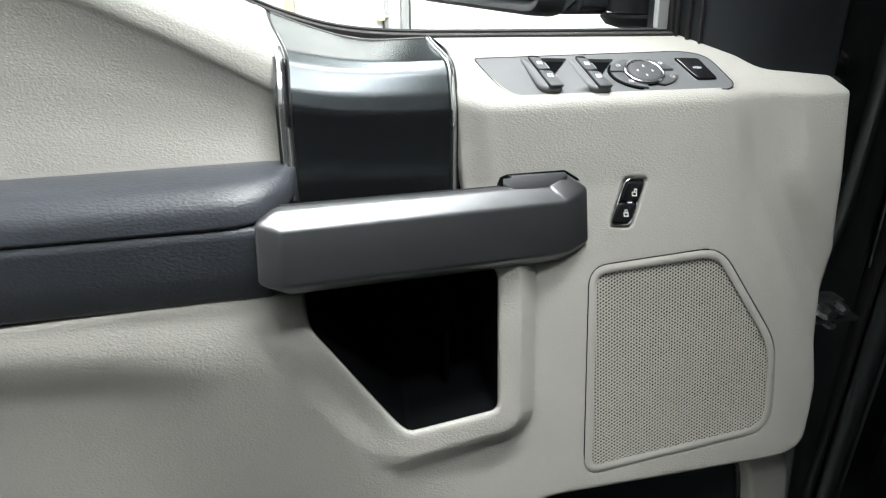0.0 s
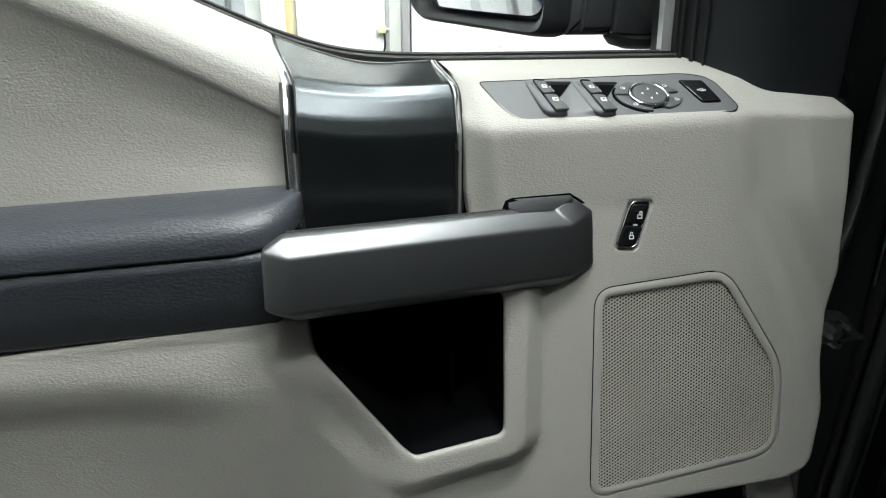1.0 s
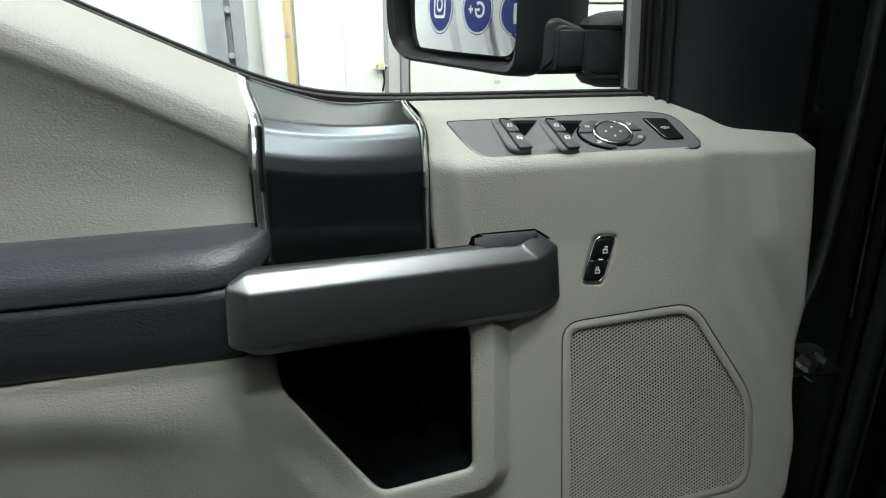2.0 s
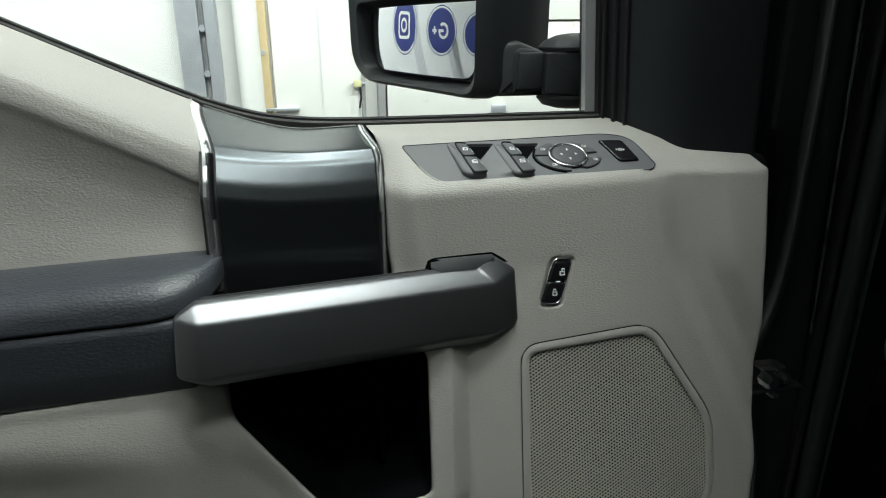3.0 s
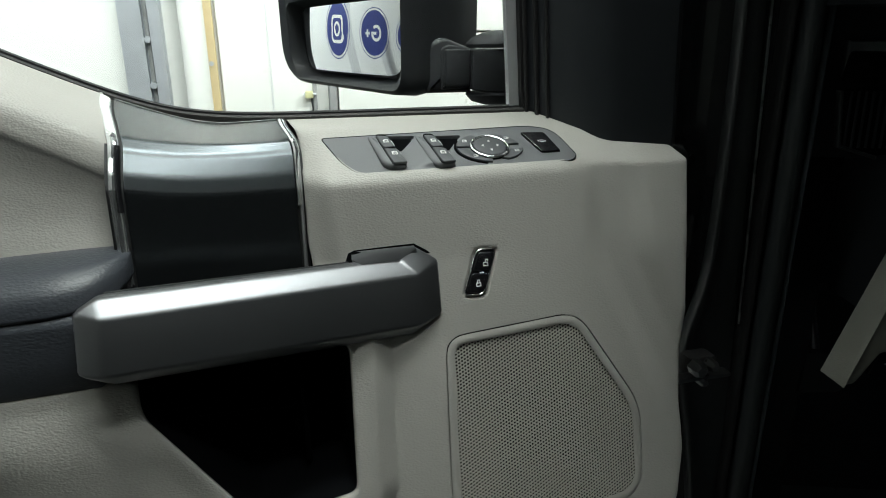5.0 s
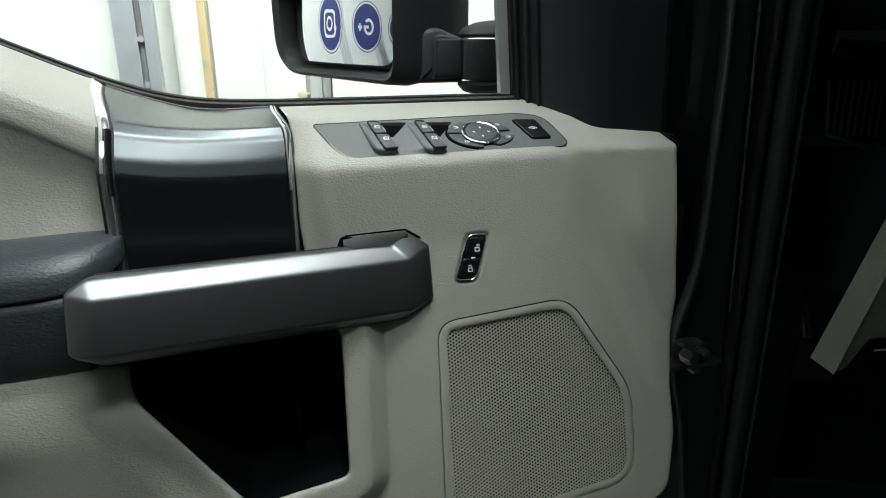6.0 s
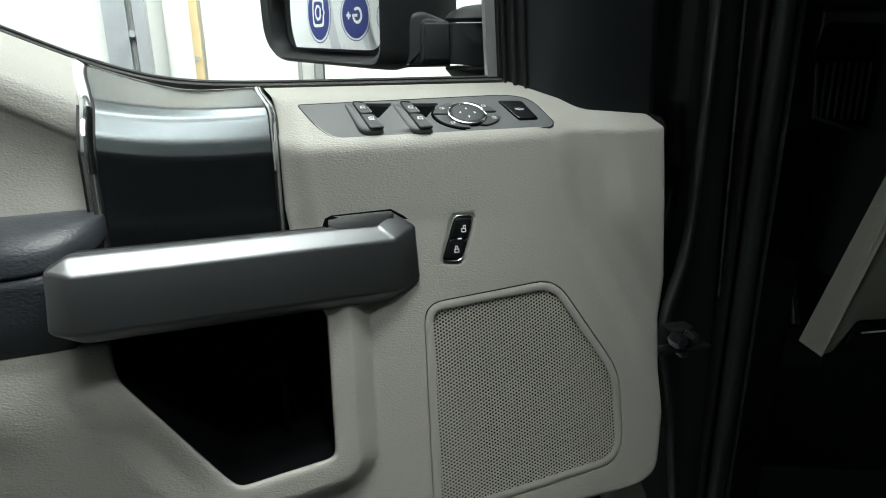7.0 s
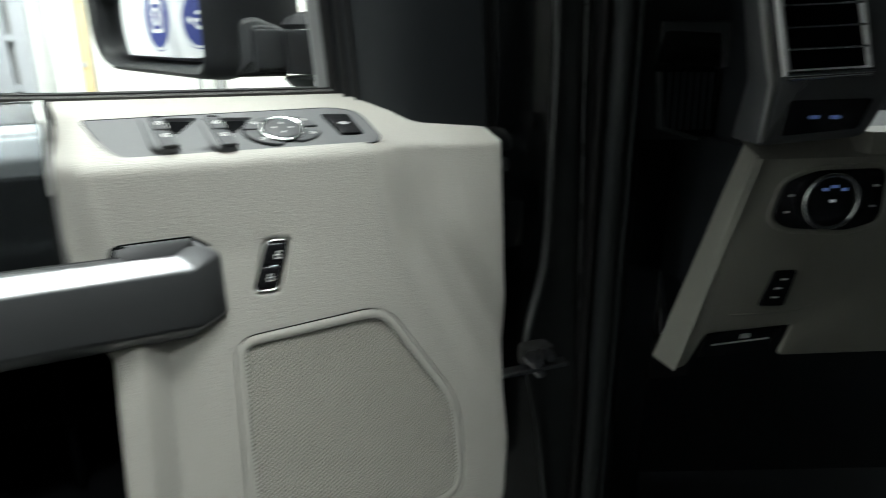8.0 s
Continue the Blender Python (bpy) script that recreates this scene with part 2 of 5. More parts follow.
def sheet(outline, place, step, edge=0.003, thick=0.012, edge_step=None, extra=()):
    """A moulded skin. outline: in two flat coordinates; place(u, v): arrays to world x, y, z, with +y as its back.
    Its rim is rounded over by edge and turned back by thick."""
    from mathutils.geometry import delaunay_2d_cdt
    rim = dense(outline, edge_step or step * 0.6)
    poly = np.array(rim)
    lo, hi = poly.min(0), poly.max(0)
    gu, gv = np.meshgrid(np.arange(lo[0], hi[0], step), np.arange(lo[1], hi[1], step * 0.87))
    gu = gu + (np.arange(gu.shape[0]) % 2)[:, None] * step / 2
    grid = np.c_[gu.ravel(), gv.ravel()]
    d, inside = distance(grid, rim)
    inner = grid[inside & (d > max(edge * 1.25, step * 0.45))]
    rings = []
    if edge > 0:
        nrm = np.roll(poly, -1, 0) - np.roll(poly, 1, 0)
        nrm = np.c_[-nrm[:, 1], nrm[:, 0]]
        nrm /= np.maximum(np.linalg.norm(nrm, axis=1), 1e-12)[:, None]
        area = np.sum(poly[:, 0] * np.roll(poly[:, 1], -1) - poly[:, 1] * np.roll(poly[:, 0], -1))
        nrm *= 1 if area > 0 else -1
        for f in (0.12, 0.4, 1.0):
            q = poly + nrm * edge * f
            dq, iq = distance(q, rim)
            rings.append(q[iq & (dq > edge * f * 0.85)])
    if len(extra):
        more = np.array(extra, float)
        de, ie = distance(more, rim)
        more = more[ie & (de > edge * 1.25)]
        rings.append(more)
        cell = {(int(u / 0.0026), int(v / 0.0026)) for u, v in more}
        inner = np.array([p for p in inner if (int(p[0] / 0.0026), int(p[1] / 0.0026)) not in cell])
    pts = np.vstack([poly, *rings, inner])
    n = len(poly)
    vs, _, tris, *_ = delaunay_2d_cdt([Vector(p) for p in pts], [(i, (i + 1) % n) for i in range(n)], [], 0, 1e-7)
    vs = np.array([tuple(v) for v in vs])
    tris = np.array([t for t in tris if len(t) == 3])
    _, ok = distance(vs[tris].mean(1), rim)
    tris = tris[ok]
    x, y, z = place(vs[:, 0], vs[:, 1])
    d, _ = distance(vs, rim)
    k = np.clip(edge - d, 0, edge)
    y = y + (edge - np.sqrt(np.maximum(edge * edge - k * k, 0)))
    verts = [tuple(p) for p in np.c_[x, y, z]]
    faces = [tuple(int(i) for i in t) for t in tris]
    # the rim turned back
    px, py, pz = place(poly[:, 0], poly[:, 1])
    base = len(verts)
    for dy in (edge, thick):
        verts += [(px[i], py[i] + dy, pz[i]) for i in range(n)]
    for i in range(n):
        j = (i + 1) % n
        faces.append((base + i, base + j, base + n + j, base + n + i))
    bm = from_arrays(verts, faces)
    bmesh.ops.remove_doubles(bm, verts=bm.verts, dist=1e-5)
    bmesh.ops.delete(bm, geom=[v for v in bm.verts if not v.link_faces], context="VERTS")
    return bm


def plate(outline, place, depth, bevel, segments=3):
    """A flat-faced raised piece: outline in two coordinates, place(u, v, d): a point d proud of its seat; its front edge rounded by bevel."""
    n = len(outline)
    pts = np.array(outline, float)
    area = np.sum(pts[:, 0] * np.roll(pts[:, 1], -1) - pts[:, 1] * np.roll(pts[:, 0], -1))
    e0 = pts - np.roll(pts, 1, 0)
    e1 = np.roll(pts, -1, 0) - pts
    n0 = np.c_[-e0[:, 1], e0[:, 0]] / np.maximum(np.linalg.norm(e0, axis=1), 1e-9)[:, None]
    n1 = np.c_[-e1[:, 1], e1[:, 0]] / np.maximum(np.linalg.norm(e1, axis=1), 1e-9)[:, None]
    mid = n0 + n1
    mid /= np.maximum((mid * n1).sum(1), 0.3)[:, None]
    mid *= 1 if area > 0 else -1
    loops = [[place(u, v, 0.0) for u, v in pts]]
    for s in range(segments + 1):
        a = s / segments * math.pi / 2
        q = pts + mid * bevel * (1 - math.cos(a))
        loops.append([place(u, v, depth - bevel + bevel * math.sin(a)) for u, v in q])
    return loft(loops)


def ring(outer, inner, place, depth, bevel=0.0006):
    """A raised frame between two outlines with the same number of points."""
    lo = [place(u, v, 0.0) for u, v in outer]
    l1 = [place(u, v, depth - bevel) for u, v in outer]
    mix = lambda a, b, t: [(p[0] + (q[0] - p[0]) * t, p[1] + (q[1] - p[1]) * t) for p, q in zip(a, b)]
    l2 = [place(u, v, depth) for u, v in mix(outer, inner, 0.25)]
    l3 = [place(u, v, depth) for u, v in mix(outer, inner, 0.75)]
    l4 = [place(u, v, depth - bevel) for u, v in inner]
    l5 = [place(u, v, 0.0) for u, v in inner]
    return loft([lo, l1, l2, l3, l4, l5], cap=False)


def scaled(outline, k, dx=0.0, dy=0.0):
    c = np.mean(np.array(outline), 0)
    return [tuple(c + (np.array(p) - c) * k + np.array((dx, dy))) for p in outline]


def shrunk(outline, by):
    """The outline moved inwards by a distance."""
    pts = np.array(outline, float)
    area = np.sum(pts[:, 0] * np.roll(pts[:, 1], -1) - pts[:, 1] * np.roll(pts[:, 0], -1))
    t = np.roll(pts, -1, 0) - np.roll(pts, 1, 0)
    nrm = np.c_[-t[:, 1], t[:, 0]] / np.maximum(np.linalg.norm(t, axis=1), 1e-9)[:, None]
    return [tuple(p) for p in pts + nrm * by * (1 if area > 0 else -1)]


# ---- the workshop ----
def wall(name, lo, hi, material=None):
    return solid(name, box(lo, hi), material or white_wall_paint, "white painted workshop wall" if not material else "dark grey painted workshop wall", "wall", "structure")


solid("floor", box((-4.2, -4.6, -0.12), (4.2, 3.6, 0.0)), concrete, "grey sealed concrete workshop floor", "floor", "structure")
solid("ceiling", box((-4.2, -4.6, CEILING_Z), (4.2, 3.6, CEILING_Z + 0.1)), white_wall_paint, "white painted workshop ceiling", "ceiling", "structure")
wall("wall_north", (-4.2, 3.36, 0), (4.2, 3.6, CEILING_Z))
wall("wall_south", (-4.2, -4.6, 0), (4.2, -4.4, CEILING_Z), dark_wall_paint)
wall("wall_east", (4.0, -4.4, 0), (4.2, 3.36, CEILING_Z), dark_wall_paint)
wall("wall_west", (-4.2, -4.4, 0), (-4.0, 3.36, CEILING_Z))

# ceiling lights, all out of view, with area lamps under them
def ceiling_light(lx, ly, tilt):
    ob = thing("ceiling_light", (lx, ly, TUBE_Z + 0.06), "long white ceiling light with a bright diffuser", "ceiling light", group="ceiling lights")
    turn = pose(lx, ly, TUBE_Z + 0.03, tilt, 0, 0)
    for name, lo, hi, r, mat, label in (("housing", (-0.62, -0.09, 0.01), (0.62, 0.09, 0.07), 0.01, white_wall_paint, ""),
                                        ("diffuser", (-0.6, -0.07, -0.01), (0.6, 0.07, 0.008), 0.006, tube_glow, "bright frosted diffuser")):
        bm = box(lo, hi, r)
        bm.transform(turn)
        part(name, bm, mat, ob, label)
    for sx in (-0.5, 0.5):
        part("hanger", tube([(lx + sx, ly, TUBE_Z + 0.07), (lx + sx, ly, CEILING_Z)], 0.006), galvanised, ob)
    return ob


for lx, ly, watts, tilt, up in TUBES:
    ceiling_light(lx, ly, tilt)
    if up:
        # unseen fill thrown upwards, added so that the ceiling softens the light
        lamp = bpy.data.lights.new("upward_fill_lamp", "AREA")
        lamp.shape, lamp.size, lamp.size_y, lamp.energy = "RECTANGLE", 1.2, 0.14, up
        lamp.color = (0.97, 1.0, 1.01)
        new("upward_fill_lamp", lamp).matrix_world = pose(lx, ly, TUBE_Z + 0.115, 180, 0, 0)
    lamp = bpy.data.lights.new("tube_lamp", "AREA")
    lamp.shape, lamp.size, lamp.size_y, lamp.energy = "RECTANGLE", 1.2, 0.14, watts
    lamp.color = (0.97, 1.0, 1.01)
    ob = new("tube_lamp", lamp)
    ob.matrix_world = pose(lx, ly, TUBE_Z + 0.03, tilt, 0, 0) @ pose(0, 0, -0.022)

# wall_north's fittings: overhead door, steel track post, pipe, pine board, latch
NY = 3.36


def overhead_door():
    ob = thing("overhead_door", (1.9, NY - 0.06, 0.0), "white sectional overhead door with panel joints", "overhead door", kind="structure")
    for k in range(6):
        z0 = max(0.02, 0.386 - 0.548 + k * 0.548)
        part("door_panel", box((0.42, NY - 0.07, z0), (3.6, NY - 0.012, 0.386 + k * 0.548 - 0.011), 0.006), white_door_paint, ob)
    part("side_seal", box((0.375, NY - 0.075, 0.0), (0.412, NY, 3.3), 0.005), grey_weather, ob, "grey rubber side seal")
    part("lift_handle", box((0.95, NY - 0.095, 1.03), (1.03, NY - 0.07, 1.07), 0.006), galvanised, ob, "small steel lift handle")
    return ob


overhead_door()


def track_post():
    ob = thing("track_post", (-0.43, NY - 0.06, 0.0), "grey galvanised steel track post with bolts against the white wall", "steel post")
    section = [(-0.525, NY), (-0.525, NY - 0.09), (-0.43, NY - 0.09), (-0.43, NY - 0.055), (-0.40, NY - 0.055), (-0.40, NY - 0.10),
               (-0.352, NY - 0.10), (-0.352, NY)]
    part("channel", loft([[(x, y, z) for x, y in section] for z in (0, 3.3)]), galvanised, ob)
    part("slot", box((-0.424, NY - 0.066, 0.05), (-0.408, NY - 0.0555, 3.2)), grey_weather, ob, "dark slot of the track")
    for k in range(9):
        z = 0.45 + k * 0.2 + (0.03 if k % 3 == 0 else 0)
        part("bolt", tube([(-0.415, NY - 0.056, z), (-0.415, NY - 0.096, z)], 0.016, 6), galvanised, ob)
    return ob


track_post()
ob = thing("wall_pipe", (-0.25, NY - 0.07, 0.0), "white painted round pipe standing against the wall", "pipe")
part("pipe", tube([(-0.225, NY - 0.06, 0.0), (-0.225, NY - 0.06, 3.3)], 0.055, 24), white_wall_paint, ob)
for z in (0.6, 1.9):
    part("clamp", tube([(-0.225, NY - 0.06, z), (-0.225, NY - 0.06, z + 0.03)], 0.06, 24), galvanised, ob)

ob = thing("pine_board", (-0.155, NY - 0.03, 0.0), "yellow pine board screwed upright to the wall", "wooden board")
part("board", box((-0.182, NY - 0.045, 0.0), (-0.135, NY - 0.002, 3.2), 0.004), pine, ob)
for z in (0.75, 1.34, 1.95, 2.5):
    part("screw", tube([(-0.16, NY - 0.044, z), (-0.16, NY - 0.052, z)], 0.012, 8), galvanised, ob)

ob = thing("side_door", (0.1, NY - 0.03, 0.0), "white side door with a scuffed face beside the pine board", "door", kind="structure")
part("door_leaf", box((-0.12, NY - 0.035, 0.0), (0.30, NY - 0.002, 2.1), 0.004), white_door_paint, ob)
part("edge_strip", box((0.296, NY - 0.05, 0.0), (0.315, NY, 2.12), 0.003), grey_weather, ob, "grey edge strip")
part("threshold_bar", box((-0.2, NY - 0.06, 1.066), (-0.01, NY - 0.035, 1.08), 0.003), galvanised, ob, "grey push bar")

ob = thing("door_latch", (0.295, NY - 0.06, 1.19), "small yellowed latch on the white side door", "latch")
part("body", box((0.258, NY - 0.075, 1.172), (0.296, NY - 0.05, 1.206), 0.005), brass_yellow, ob)
part("bolt", tube([(0.25, NY - 0.06, 1.19), (0.312, NY - 0.06, 1.19)], 0.006), galvanised, ob, "dull steel bolt")
part("strap", tube([(0.288, NY - 0.06, 1.175), (0.292, NY - 0.065, 1.12), (0.282, NY - 0.06, 1.07)], 0.005), rubber, ob, "hanging black strap")

# a thin pull chain in front of the side door
ob = thing("pull_chain", (0.1, NY - 0.12, 2.9), "thin grey pull chain hanging before the white door", "chain")
bm = bmesh.new()
for k in range(196):
    z = 0.75 + k * 0.0165
    m = pose(0.1, NY - 0.1, z, 0, 0, 90 * (k % 2)) @ Matrix.Diagonal((0.55, 1, 1, 1)) @ pose(0, 0, 0, 90, 0, 0)
    seg = bmesh.ops.create_circle(bm, segments=6, radius=0.011, matrix=m)
    ext = bmesh.ops.extrude_edge_only(bm, edges=list({e for v in seg["verts"] for e in v.link_edges}))
    for v in ext["geom"]:
        if isinstance(v, bmesh.types.BMVert):
            v.co += Vector((0.002, 0.002, 0.0)) + (v.co - Vector((0.1, NY - 0.1, z))) * 0.15
part("chain_links", bm, galvanised, ob)

# ---- the open driver's door ----
door = thing("vehicle_door_assembly", (0.5, 0.66, 0.8), "open pickup truck door with beige and black inner trim", "truck door")


def rise(x):
    """How far the window sill climbs towards the rear of the door."""
    x = np.asarray(x, float)
    return 0.47 * 0.03 * np.log1p(np.exp((-0.01 - x) / 0.03))


POCKET = [(0.114, 1.225), (0.1335, 1.197), (0.1305, 1.072), (0.046, 1.060), (0.033, 1.073), (-0.036, 1.178), (-0.037, 1.225)]
POCKET_ROUND = rounded(POCKET, [0, 0.006, 0.008, 0.007, 0.007, 0.012, 0])


# a slanted band towards the hinge edge: where it starts and ends, and its slope
CREASE = (-0.009, 0.013, 0.52)


def band(x, z):
    """How far the face falls back along and past the slanted band."""
    d = (x - 0.352) * 0.91 + (z - 1.333) * 0.42 - 0.024 * step01(1.24, 1.34, z)
    soft = lambda t: 0.0012 * np.log1p(np.exp(np.clip(t / 0.0012, -40, 40)))
    return CREASE[2] * (1 - 0.2 * step01(1.27, 1.345, z)) * (soft(d - CREASE[0]) - soft(d - CREASE[1]))


def face_depth(x, z):
    """y of the card's inner face, before recesses."""
    main = 0.541 - 0.006 * x + 0.2855 * (z - 1.2)
    left = 0.487 + 0.06 * (z - 1.15) + 0.011 * (1 - step01(1.120, 1.178, z + 0.05 * (x + 0.27))) * (1 - step01(-0.22, -0.08, x + 0.25 * (z - 1.17)))
    base = left + (main - left) * step01(-0.03, 0.15, x)
    rim = 0.524 + 0.27 * (z - 1.2) + 0.19 * np.minimum(0, x - 0.13) * step01(1.05, 1.2, z)
    dist, inside = distance(np.c_[np.ravel(x), np.ravel(z)], POCKET)
    dist = np.where(inside, 0, dist).reshape(np.shape(x))
    ramp = np.clip((dist - 0.021) / 0.019, 0, 1)
    return rim + (base - rim) * ramp


GRILLE = rounded([(0.2245, 1.1925), (0.3615, 1.2030), (0.4250, 1.1040), (0.4230, 1.0130), (0.2175, 0.9885)], [0.02, 0.022, 0.022, 0.03, 0.02], 7)
BEZEL = rounded([(0.1265, 0.6205), (0.340, 0.6345), (0.3655, 0.6290), (0.3780, 0.5945), (0.3712, 0.5880), (0.1555, 0.5768), (0.1420, 0.590)],
                [0.004, 0.02, 0.018, 0.006, 0.008, 0.009, 0.012], 6)


LOCK = rounded([(0.2620, 1.2700), (0.2805, 1.2692), (0.2660, 1.2280), (0.2462, 1.2295)], [0.006, 0.005, 0.007, 0.005], 6)
LOCK_POCKET = rounded([(0.2588, 1.2728), (0.2858, 1.2712), (0.2692, 1.2236), (0.2430, 1.2258)], 0.007, 6)


def sunk(u, v, outline, start, full, by):
    """A recess inside an outline."""
    d, inside = distance(np.c_[np.ravel(u), np.ravel(v)], outline)
    return (by * step01(start, full, np.where(inside, d, 0))).reshape(np.shape(u))


def bezel_z(x, y):
    return 1.350 + 0.6 * (y - 0.59) - 0.03 * (x - 0.25)


def crease_y(x):
    return 0.5680 + 0.052 * np.clip(x - 0.15, 0, 0.25) + 0.03 * np.clip(x - 0.40, 0, 1)


def card_raw(x, s):
    p0y, p0z = face_depth(x, np.full_like(x, 1.265)), np.full_like(x, 1.265)
    p1y = crease_y(x)
    p1z = bezel_z(x, p1y) + 0.0006
    p2y = np.full_like(x, 0.630)
    p2z = bezel_z(x, p2y) - 0.0002
    p3y, p3z = np.full_like(x, 0.680), np.full_like(x, 1.385)
    y, z = face_depth(x, np.minimum(s, 1.265)), np.minimum(s, 1.265)
    for a, b, (ay, az, by, bz) in ((1.265, 1.35, (p0y, p0z, p1y, p1z)), (1.35, 1.41, (p1y, p1z, p2y, p2z)), (1.41, 1.46, (p2y, p2z, p3y, p3z))):
        t = np.clip((s - a) / (b - a), 0, 1)
        k = s > a
        y = np.where(k, ay + (by - ay) * t, y)
        z = np.where(k, az + (bz - az) * t, z)
    return y + band(x, np.minimum(z, 1.35)) * (1 - np.clip((s - 1.35) / 0.06, 0, 1)), z


def card_place(x, s):
    near = step01(1.25, 1.31, s) * (0.0058 - 0.0046 * step01(0.36, 0.41, x)) + 0.001
    ys, zs, w = 0, 0, 0
    for k in (-1, -0.66, -0.33, 0, 0.33, 0.66, 1):
        y, z = card_raw(x, s + k * near)
        ys, zs, w = ys + y, zs + z, w + 1
    y, z = ys / w, zs / w
    y = y + 0.019 * (1 - step01(0.100, 0.152 - 0.024 * step01(1.16, 1.37, s), x)) * step01(1.14, 1.26, s) * (1 - step01(1.38, 1.44, s))
    y = y + sunk(x, z, GRILLE, 0.0, 0.0016, 0.009) * (s < 1.25)
    y = y + sunk(x, z, LOCK_POCKET, 0.0, 0.0028, 0.0026) * (s < 1.29)
    z = z - sunk(x, y, BEZEL, 0.0012, 0.0045, 0.028) * (s > 1.33)
    return x, y, z


CARD = [(0.097, 1.46), (0.1025, 1.425), (0.1065, 1.395), (0.1065, 1.285), (0.114, 1.215), (0.1335, 1.197), (0.1305, 1.072), (0.046, 1.060), (0.033, 1.073), (-0.036, 1.178),
        (-0.037, 1.203), (-0.075, 1.207), (-0.27, 1.193), (-0.46, 1.178), (-0.46, 0.86), (0.05, 0.88), (0.176, 0.972),
        (0.437, 0.984), (0.461, 0.996), (0.4765, 1.078), (0.4872, 1.226), (0.5008, 1.353), (0.488, 1.385), (0.45, 1.46)]
CARD_R = [0, 0.01, 0.01, 0, 0.003, 0.006, 0.008, 0.007, 0.007, 0.012, 0.004, 0.02, 0, 0, 0, 0, 0.02, 0.02, 0.018, 0.03, 0, 0.003, 0.004, 0]
rows = [(x, z) for d in (-0.0012, 0.0001, 0.0006, 0.0011, 0.0017) for x, z in dense(shrunk(GRILLE, d), 0.0022)]
rows += [(x, z) for d in (-0.0012, 0.0002, 0.0014, 0.0028) for x, z in dense(shrunk(LOCK_POCKET, d), 0.002)]
for d in (-0.0016, -0.0004, 0.0010, 0.0026, 0.0046, 0.007):
    rows += [(x, 1.35 + 0.06 * (y - float(crease_y(x))) / (0.63 - float(crease_y(x)))) for x, y in dense(shrunk(BEZEL, d), 0.0025)]
for d in (0.0195, 0.0225, 0.0385, 0.0415):
    rows += dense(rounded(shrunk(POCKET, -d), 0.01), 0.003)
for d in (CREASE[0] - 0.002, CREASE[0] + 0.002, CREASE[1] - 0.002, CREASE[1] + 0.002):
    rows += dense([(0.352 + 0.91 * d - 0.006, 1.346 + 0.42 * d), (0.352 + 0.91 * d + 0.116, 1.333 + 0.42 * d - 0.252)], 0.003, False)
part("door_card", sheet(rounded(CARD, CARD_R), card_place, 0.0052, 0.0035, 0.02, extra=rows), grained_beige, door, "beige grained vinyl door card", 50)

# map pocket, a box behind its opening with its inner shade put into the black
def pocket_liner():
    n = len(POCKET_ROUND)
    lip = [(x, float(face_depth(np.array([x]), np.array([z]))[0]) + 0.004, z) for x, z in shrunk(POCKET_ROUND, 0.0005)]
    lip2 = [(x * 0.99 + 0.0005, y + 0.012, z) for x, y, z in lip]
    back = [(x * 0.93 + 0.004, 0.60, 1.07 + (z - 1.07) * 0.96) for x, y, z in lip]
    bm = loft([lip, lip2, back], cap=False)
    bm.faces.new([bm.verts[:][2 * n + i] for i in range(n)]) if bm.verts.ensure_lookup_table() is None else None
    return bm


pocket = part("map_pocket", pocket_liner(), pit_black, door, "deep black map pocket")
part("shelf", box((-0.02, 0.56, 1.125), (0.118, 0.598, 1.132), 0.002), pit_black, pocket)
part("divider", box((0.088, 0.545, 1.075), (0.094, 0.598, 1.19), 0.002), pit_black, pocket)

# upper rear trim: a hollow under a soft brow
def brow_z(x):
    u = -0.046 - x
    return 1.3529 + 0.58 * u - 0.44 * u * u


def upper_raw(x, s):
    zc = brow_z(x)
    ztop = 1.3885 + rise(x)
    h, r = zc - 1.286, ztop - zc
    pts = [(0.0, 0.566 + 0 * x, 1.286 + 0 * x), (0.25, 0.5760 + 0 * x, 1.286 + h * 0.36), (0.45, 0.5795 + 0 * x, 1.286 + h * 0.74), (0.555, 0.5775 + 0 * x, 1.286 + h * 0.94),
           (0.60, 0.5752 + 0 * x, zc), (0.66, 0.5755 + 0 * x, zc + r * 0.15), (0.76, 0.5795 + 0 * x, zc + r * 0.50), (0.82, 0.5880 + 0 * x, zc + r * 0.68), (1.0, 0.678 + 0 * x, ztop)]
    y, z = pts[0][1], pts[0][2]
    for (a, ay, az), (b, by, bz) in zip(pts[:-1], pts[1:]):
        t = np.clip((s - a) / (b - a), 0, 1)
        y, z = np.where(s > a, ay + (by - ay) * t, y), np.where(s > a, az + (bz - az) * t, z)
    return y, z


def upper_place(x, s):
    ys, zs, w = 0, 0, 0
    soft = 0.020 + 0.045 * step01(0.03, 0.15, np.abs(s - 0.60))
    for k in np.linspace(-1, 1, 9):
        y, z = upper_raw(x, s + k * soft)
        ys, zs, w = ys + y, zs + z, w + 1
    return x, ys / w, zs / w


